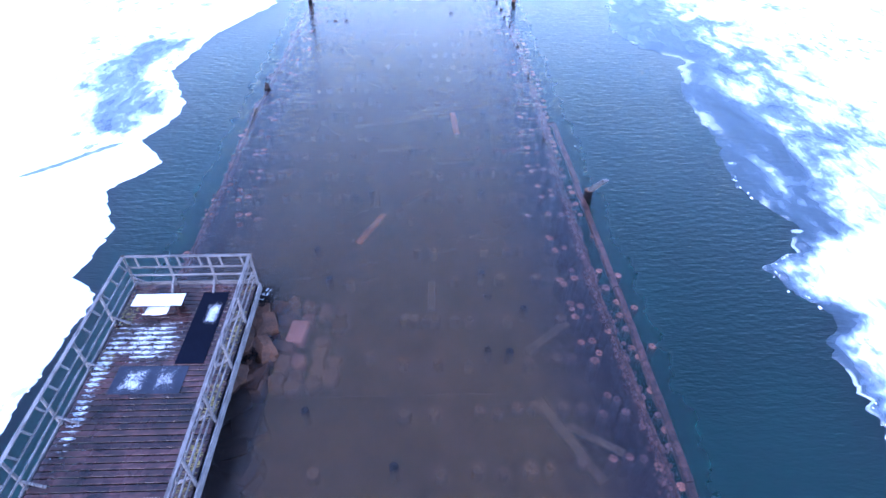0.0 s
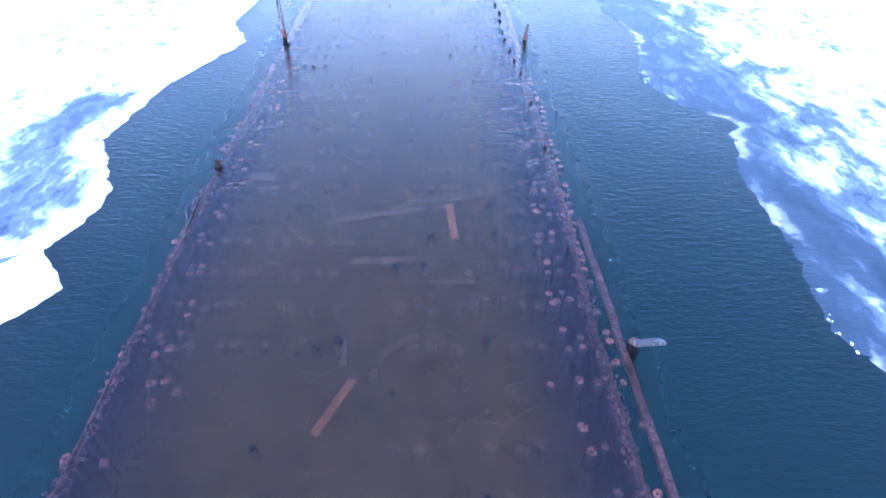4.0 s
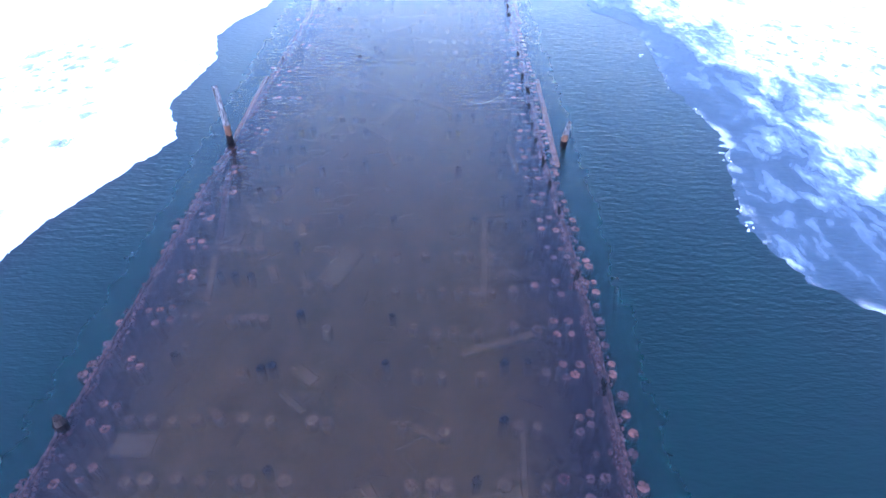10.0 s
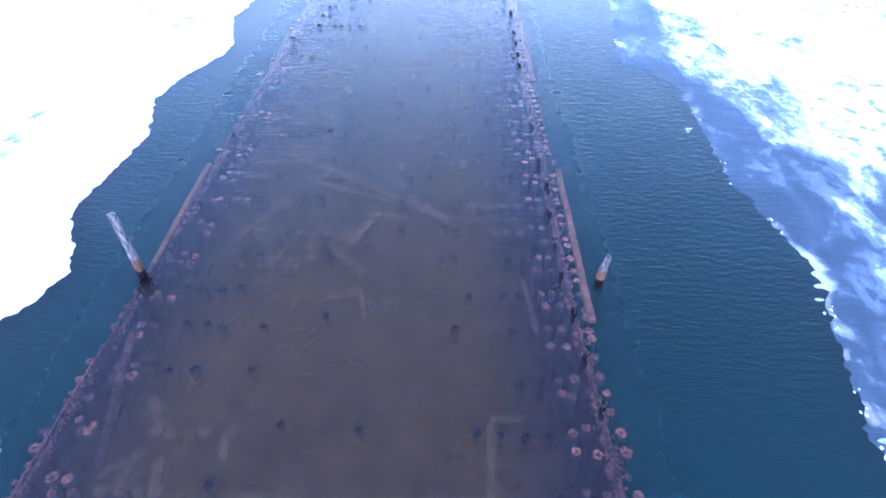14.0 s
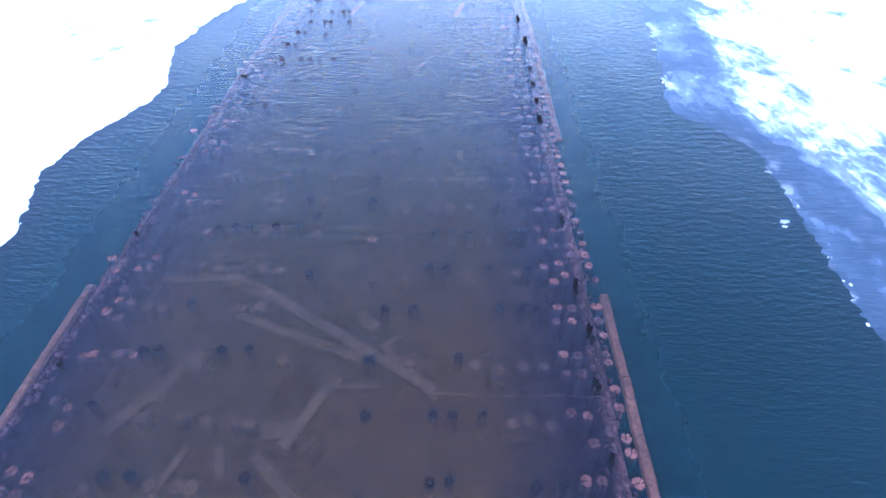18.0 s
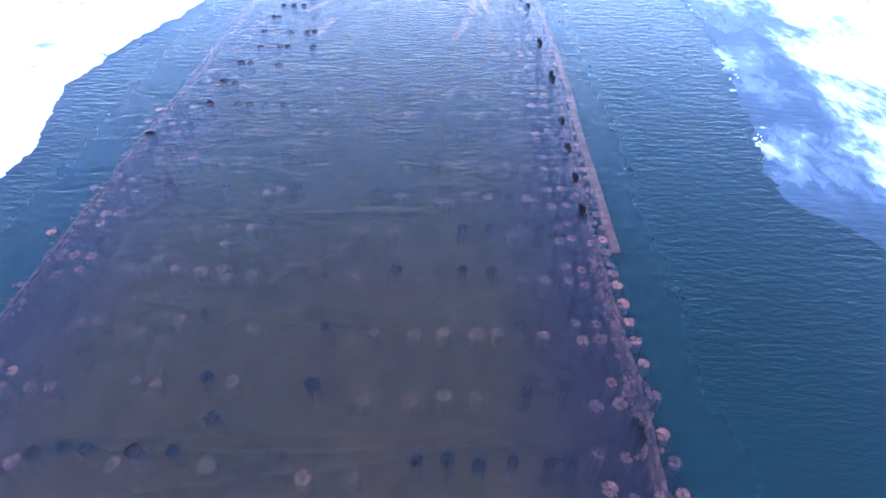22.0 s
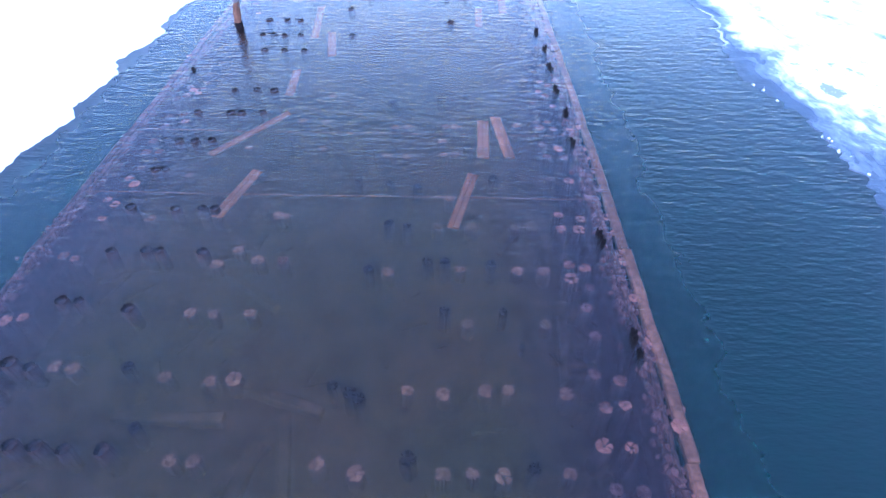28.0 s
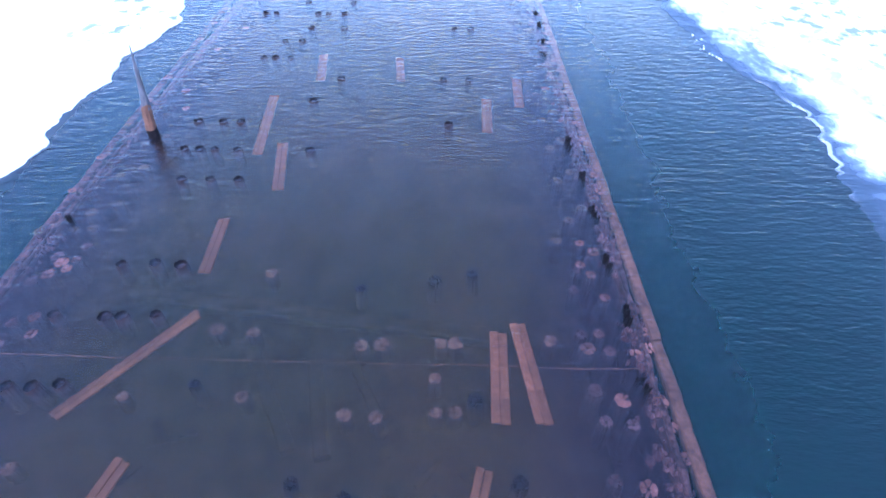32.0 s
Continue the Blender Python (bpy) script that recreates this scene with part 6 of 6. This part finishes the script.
for k in range(7):
    a, b = Vector((-7.15, 38.5, -0.14)), Vector((-6.4, 34.6, -0.5))
    s = Vector((0.03 * noise.noise((k, 1, 0)), 0, 0))
    beam(bm, a.lerp(b, k / 7) + s, a.lerp(b, (k + 1.02) / 7) + s, 0.22 + 0.03 * noise.noise((k, 5, 0)), 0.2, 0.03)
log(-6.3, 33.9, -5.95, 31.9, 0.2, -0.5, 0.2, "silted timber end sloping into the lake bed")
tagged(part("slanting_timber", bm, M_WALL), "pinkish timber sloping down beside the sunken wall", "timber")
log(-6.6, 59.2, -5.5, 57.5, 0.36, -0.5, 0.25, "reddish timber slanting down beside the sunken wall")

# broken bits of timber strewn over the silt
q = random.Random(31)
vs, fs, ms = [], [], []
for _ in range(3600):
    x, y = q.uniform(-7, 5), q.uniform(13.5, 70)
    if noise.noise((x * 0.55, y * 0.4, 3)) + 0.35 * noise.noise((x * 1.7, y * 1.7, 8)) < 0.12 or not interp(y, LEFT) + 0.6 < x < interp(y, RIGHT) - 0.5:
        continue
    if y > 49 and q.random() < 0.6:
        continue
    a = q.gauss(0.3, 0.9)
    l, w, h = q.uniform(0.06, 0.34) * q.choice((0.6, 1, 1.4)), q.uniform(0.025, 0.08), q.uniform(0.03, 0.08)
    u, v = Vector((math.cos(a), math.sin(a), q.uniform(-0.08, 0.08))) * l, Vector((-math.sin(a), math.cos(a), 0)) * w
    c = Vector((x, y, q.uniform(-0.78, -0.66)))
    b = len(vs)
    for k in (0, 1):
        vs += [(c + u * i + v * j - Vector((0, 0, h * 1.5)) * (1 - k))[:] for i, j in ((-1, -1), (1, -0.7), (0.9, 1), (-1, 0.8))]
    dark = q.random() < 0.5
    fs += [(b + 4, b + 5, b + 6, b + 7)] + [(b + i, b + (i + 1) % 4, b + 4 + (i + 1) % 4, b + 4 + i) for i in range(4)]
    # Sides of every bit stay dark, shade painted in; only tops vary.
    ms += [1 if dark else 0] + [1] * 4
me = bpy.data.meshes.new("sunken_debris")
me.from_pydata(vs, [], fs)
for m in (M_SILTED, M_WET_AND_SHADE):
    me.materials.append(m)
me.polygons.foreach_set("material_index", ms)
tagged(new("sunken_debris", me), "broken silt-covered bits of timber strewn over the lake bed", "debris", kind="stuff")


def rope(x0, y0, x1, y1, z, r, material, label, sag=0.03):
    cu = bpy.data.curves.new("rope", "CURVE")
    cu.dimensions, cu.bevel_depth, cu.bevel_resolution = "3D", r, 1
    sp = cu.splines.new("POLY")
    sp.points.add(24)
    for i, p in enumerate(sp.points):
        f = i / 24
        p.co = (x0 + (x1 - x0) * f, y0 + (y1 - y0) * f + 0.04 * noise.noise((f * 6, 3, 0)), z - sag * math.sin(math.pi * f), 1)
    cu.materials.append(material)
    me = bpy.data.meshes.new_from_object(bpy.data.objects.new("tmp", cu))
    return tagged(new("rope", me), label, "rope")


rope(-7.1, 68.06, 5.4, 68.05, -0.14, 0.011, M_WALE, "thin orange rope stretched across the sunken pier")
rope(-7.0, 71.0, 5.3, 70.93, -0.19, 0.008, M_WALE, "thin faded rope stretched across the sunken pier")
rope(1.4, 43.9, 5.4, 43.88, -0.25, 0.012, M_SILTED, "thin pale cable stretched under the water")
rope(-4.2, 8.99, 2.0, 8.97, -0.55, 0.02, M_BARK, "dark cable lying under the water")

# a bare branch caught on the wall, and a leaning post deep outside the other wall
branch = tagged(new("branch"), "bare pale branch caught on the sunken wall at the surface", "branch")
branch.location = (-8.2, 24.4, 0.0)
for pts, r, m in ((((-8.05, 25.3), (-8.24, 25.15), (-8.43, 24.5), (-8.17, 23.8), (-8.06, 23.3)), 0.012, M_RAIL), (((-8.09, 25.2), (-8.02, 24.1), (-8.02, 23.15)), 0.02, M_WET_AND_SHADE)):
    bm = bmesh.new()
    for i, (a, b) in enumerate(zip(pts, pts[1:])):
        beam(bm, (*a, 0.03), (*b, 0.03 if i < len(pts) - 2 else -0.04), r * 2 * (1 - 0.12 * i), r * 1.6, 0.006)
    thing_part("twig", bm, m, branch)
bm = bmesh.new()
for k in range(6):
    a, b = Vector((7.05, 33.05, -0.62)), Vector((6.62, 31.2, -1.2))
    beam(bm, a.lerp(b, k / 6), a.lerp(b, (k + 1.02) / 6), 0.14 + 0.02 * noise.noise((k, 9, 0)), 0.14, 0.03)
tagged(part("leaning_post", bm, M_WALL), "dim reddish post leaning deep in teal water", "post")

# the iron ring
bm = bmesh.new()
R_, r_ = 0.105, 0.035
vs = [[bm.verts.new((1.95 + (R_ + r_ * math.cos(v)) * math.cos(u), 12.35 + (R_ + r_ * math.cos(v)) * math.sin(u), -0.1 + r_ * math.sin(v))) for v in [2 * math.pi * j / 8 for j in range(8)]] for u in [2 * math.pi * i / 20 for i in range(20)]]
for i in range(20):
    for j in range(8):
        f = bm.faces.new((vs[i][j], vs[(i + 1) % 20][j], vs[(i + 1) % 20][(j + 1) % 8], vs[i][(j + 1) % 8]))
        f.smooth = True
tagged(part("iron_ring", bm, M_WET_AND_SHADE), "dark iron ring on top of a sunken pile", "ring")


# ---- small ice floes and the crack ----
for k, (x, y, r) in enumerate(((13.16, 40.62, 0.3), (12.87, 40.06, 0.2), (12.2, 35.47, 0.25), (12.05, 50.0, 0.25), (11.95, 49.77, 0.14), (11.48, 60.28, 0.18), (11.44, 62.69, 0.2), (12.8, 67.78, 0.2), (13.06, 19.85, 0.3), (13.51, 15.3, 0.35), (13.82, 24.48, 0.25))):
    bm = bmesh.new()
    tops, lows = [], []
    for i in range(14):
        a = 2 * math.pi * i / 14
        q = 0.6 * r * (1 + 0.45 * noise.noise((math.cos(a) * 1.3, math.sin(a) * 1.3, k * 7.1)))
        tops.append(bm.verts.new((x + q * math.cos(a), y + q * 0.45 * math.sin(a), 0.022)))
        lows.append(bm.verts.new((x + q * 1.06 * math.cos(a), y + q * 0.48 * math.sin(a), -0.03)))
    bm.faces.new(tops)
    bm.faces.new(lows[::-1])
    for i in range(14):
        bm.faces.new((lows[i], lows[(i + 1) % 14], tops[(i + 1) % 14], tops[i]))
    tagged(part("ice_floe", bm, M_FLOE), "small piece of wet drifting ice", "ice", "ice floes")
# small wet patches where the snow has melted through
for k, (x, y, r) in enumerate(((-20.52, 49.15, 0.9), (-18.84, 48.85, 0.7), (-17.87, 48.74, 0.6), (-16.35, 50.41, 0.7), (-15.99, 48.27, 0.3), (-14.76, 42.65, 0.6), (-15.22, 43.72, 0.4), (-14.72, 40.2, 0.8), (-19.57, 47.27, 0.5), (20.95, 48.76, 0.5), (19.6, 47.51, 0.3), (21.32, 47.37, 0.3), (-16.15, 64.23, 0.3), (-13.59, 65.56, 0.6), (-16.52, 63.63, 0.4), (-13.76, 62.03, 0.5), (-14.12, 60.86, 0.4), (-17.17, 64.51, 0.3), (-17.72, 64.94, 0.4), (-12.97, 63.72, 0.2), (-19.36, 33.52, 0.5), (-15.52, 22.66, 0.4), (-14.42, 21.56, 0.5))):
    bm = bmesh.new()
    for j in range(3):
        cx, cy, size = x + 0.7 * r * noise.noise((k, j, 1)), y + 0.9 * r * noise.noise((k, j, 5)), r * (0.6, 0.35, 0.22)[j]
        rim = []
        for i in range(18):
            a = math.pi * i / 9
            d = size * (1 + 0.8 * noise.noise((math.cos(a) * 1.5 + k, math.sin(a) * 1.5, j * 3.3)))
            rim.append(bm.verts.new((cx + d * 0.8 * math.cos(a) + 0.4 * d * math.sin(a), cy + d * math.sin(a), 0.088 + 0.004 * j)))
        bm.faces.new(rim)
    tagged(part("melt_patch", bm, M_MELT), "pale blue wet patch in the snow on the ice", "ice", "melt patches")
q = random.Random(88)
vs, fs = [], []
for shore, side, count in ((SHORE_R, 1, 260), (SHORE_L, -1, 120)):
    for _ in range(count):
        y = q.uniform(6, 90)
        if noise.noise((y * 0.35, side, 2)) < 0.05:
            continue
        x = interp(y, shore) + side * q.gauss(0.05, 0.08)
        r, b, t0 = q.uniform(0.012, 0.05), len(vs), q.uniform(0, 6.28)
        for lift, grow in ((0.003, 1.0), (0.035, 0.8)):
            for k in range(6):
                a = t0 + math.pi * k / 3
                vs.append((x + r * grow * math.cos(a) * q.uniform(0.7, 1.2), y + r * grow * 1.6 * math.sin(a) * q.uniform(0.7, 1.2), lift))
        fs += [tuple(b + 6 + k for k in range(6))] + [(b + k, b + (k + 1) % 6, b + 6 + (k + 1) % 6, b + 6 + k) for k in range(6)]
me = bpy.data.meshes.new("ice_crumbs")
me.from_pydata(vs, [], fs)
me.materials.append(M_SNOW)
tagged(new("ice_crumbs", me), "small white crumbs of broken ice along the ice rim", "ice", kind="stuff")
bm = bmesh.new()
crack = [(-16.27, 19.22), (-15.63, 19.7), (-14.98, 20.24), (-14.35, 20.89), (-13.67, 21.51), (-13.1, 21.95)]
prev = None
for i in range(41):
    f = i / 40 * 4.999
    k = int(f)
    p = Vector((*crack[k], 0.09)).lerp(Vector((*crack[k + 1], 0.09)), f - k)
    w = 0.13 * min(1, (40 - i) / 6, (i + 1) / 6) * (1 + 0.7 * noise.noise((f * 4, 2, 0)))
    o = Vector((0.08 * noise.noise((f * 3, 9, 0)), 0, 0))
    row = [bm.verts.new(p + o + Vector((-0.7, 0.7, 0)) * w), bm.verts.new(p + o - Vector((-0.7, 0.7, 0)) * w)]
    if prev:
        bm.faces.new((prev[0], prev[1], row[1], row[0]))
    prev = row
tagged(part("ice_crack", bm, M_CRACK), "thin wet blue crack through the snow-covered ice", "crack")
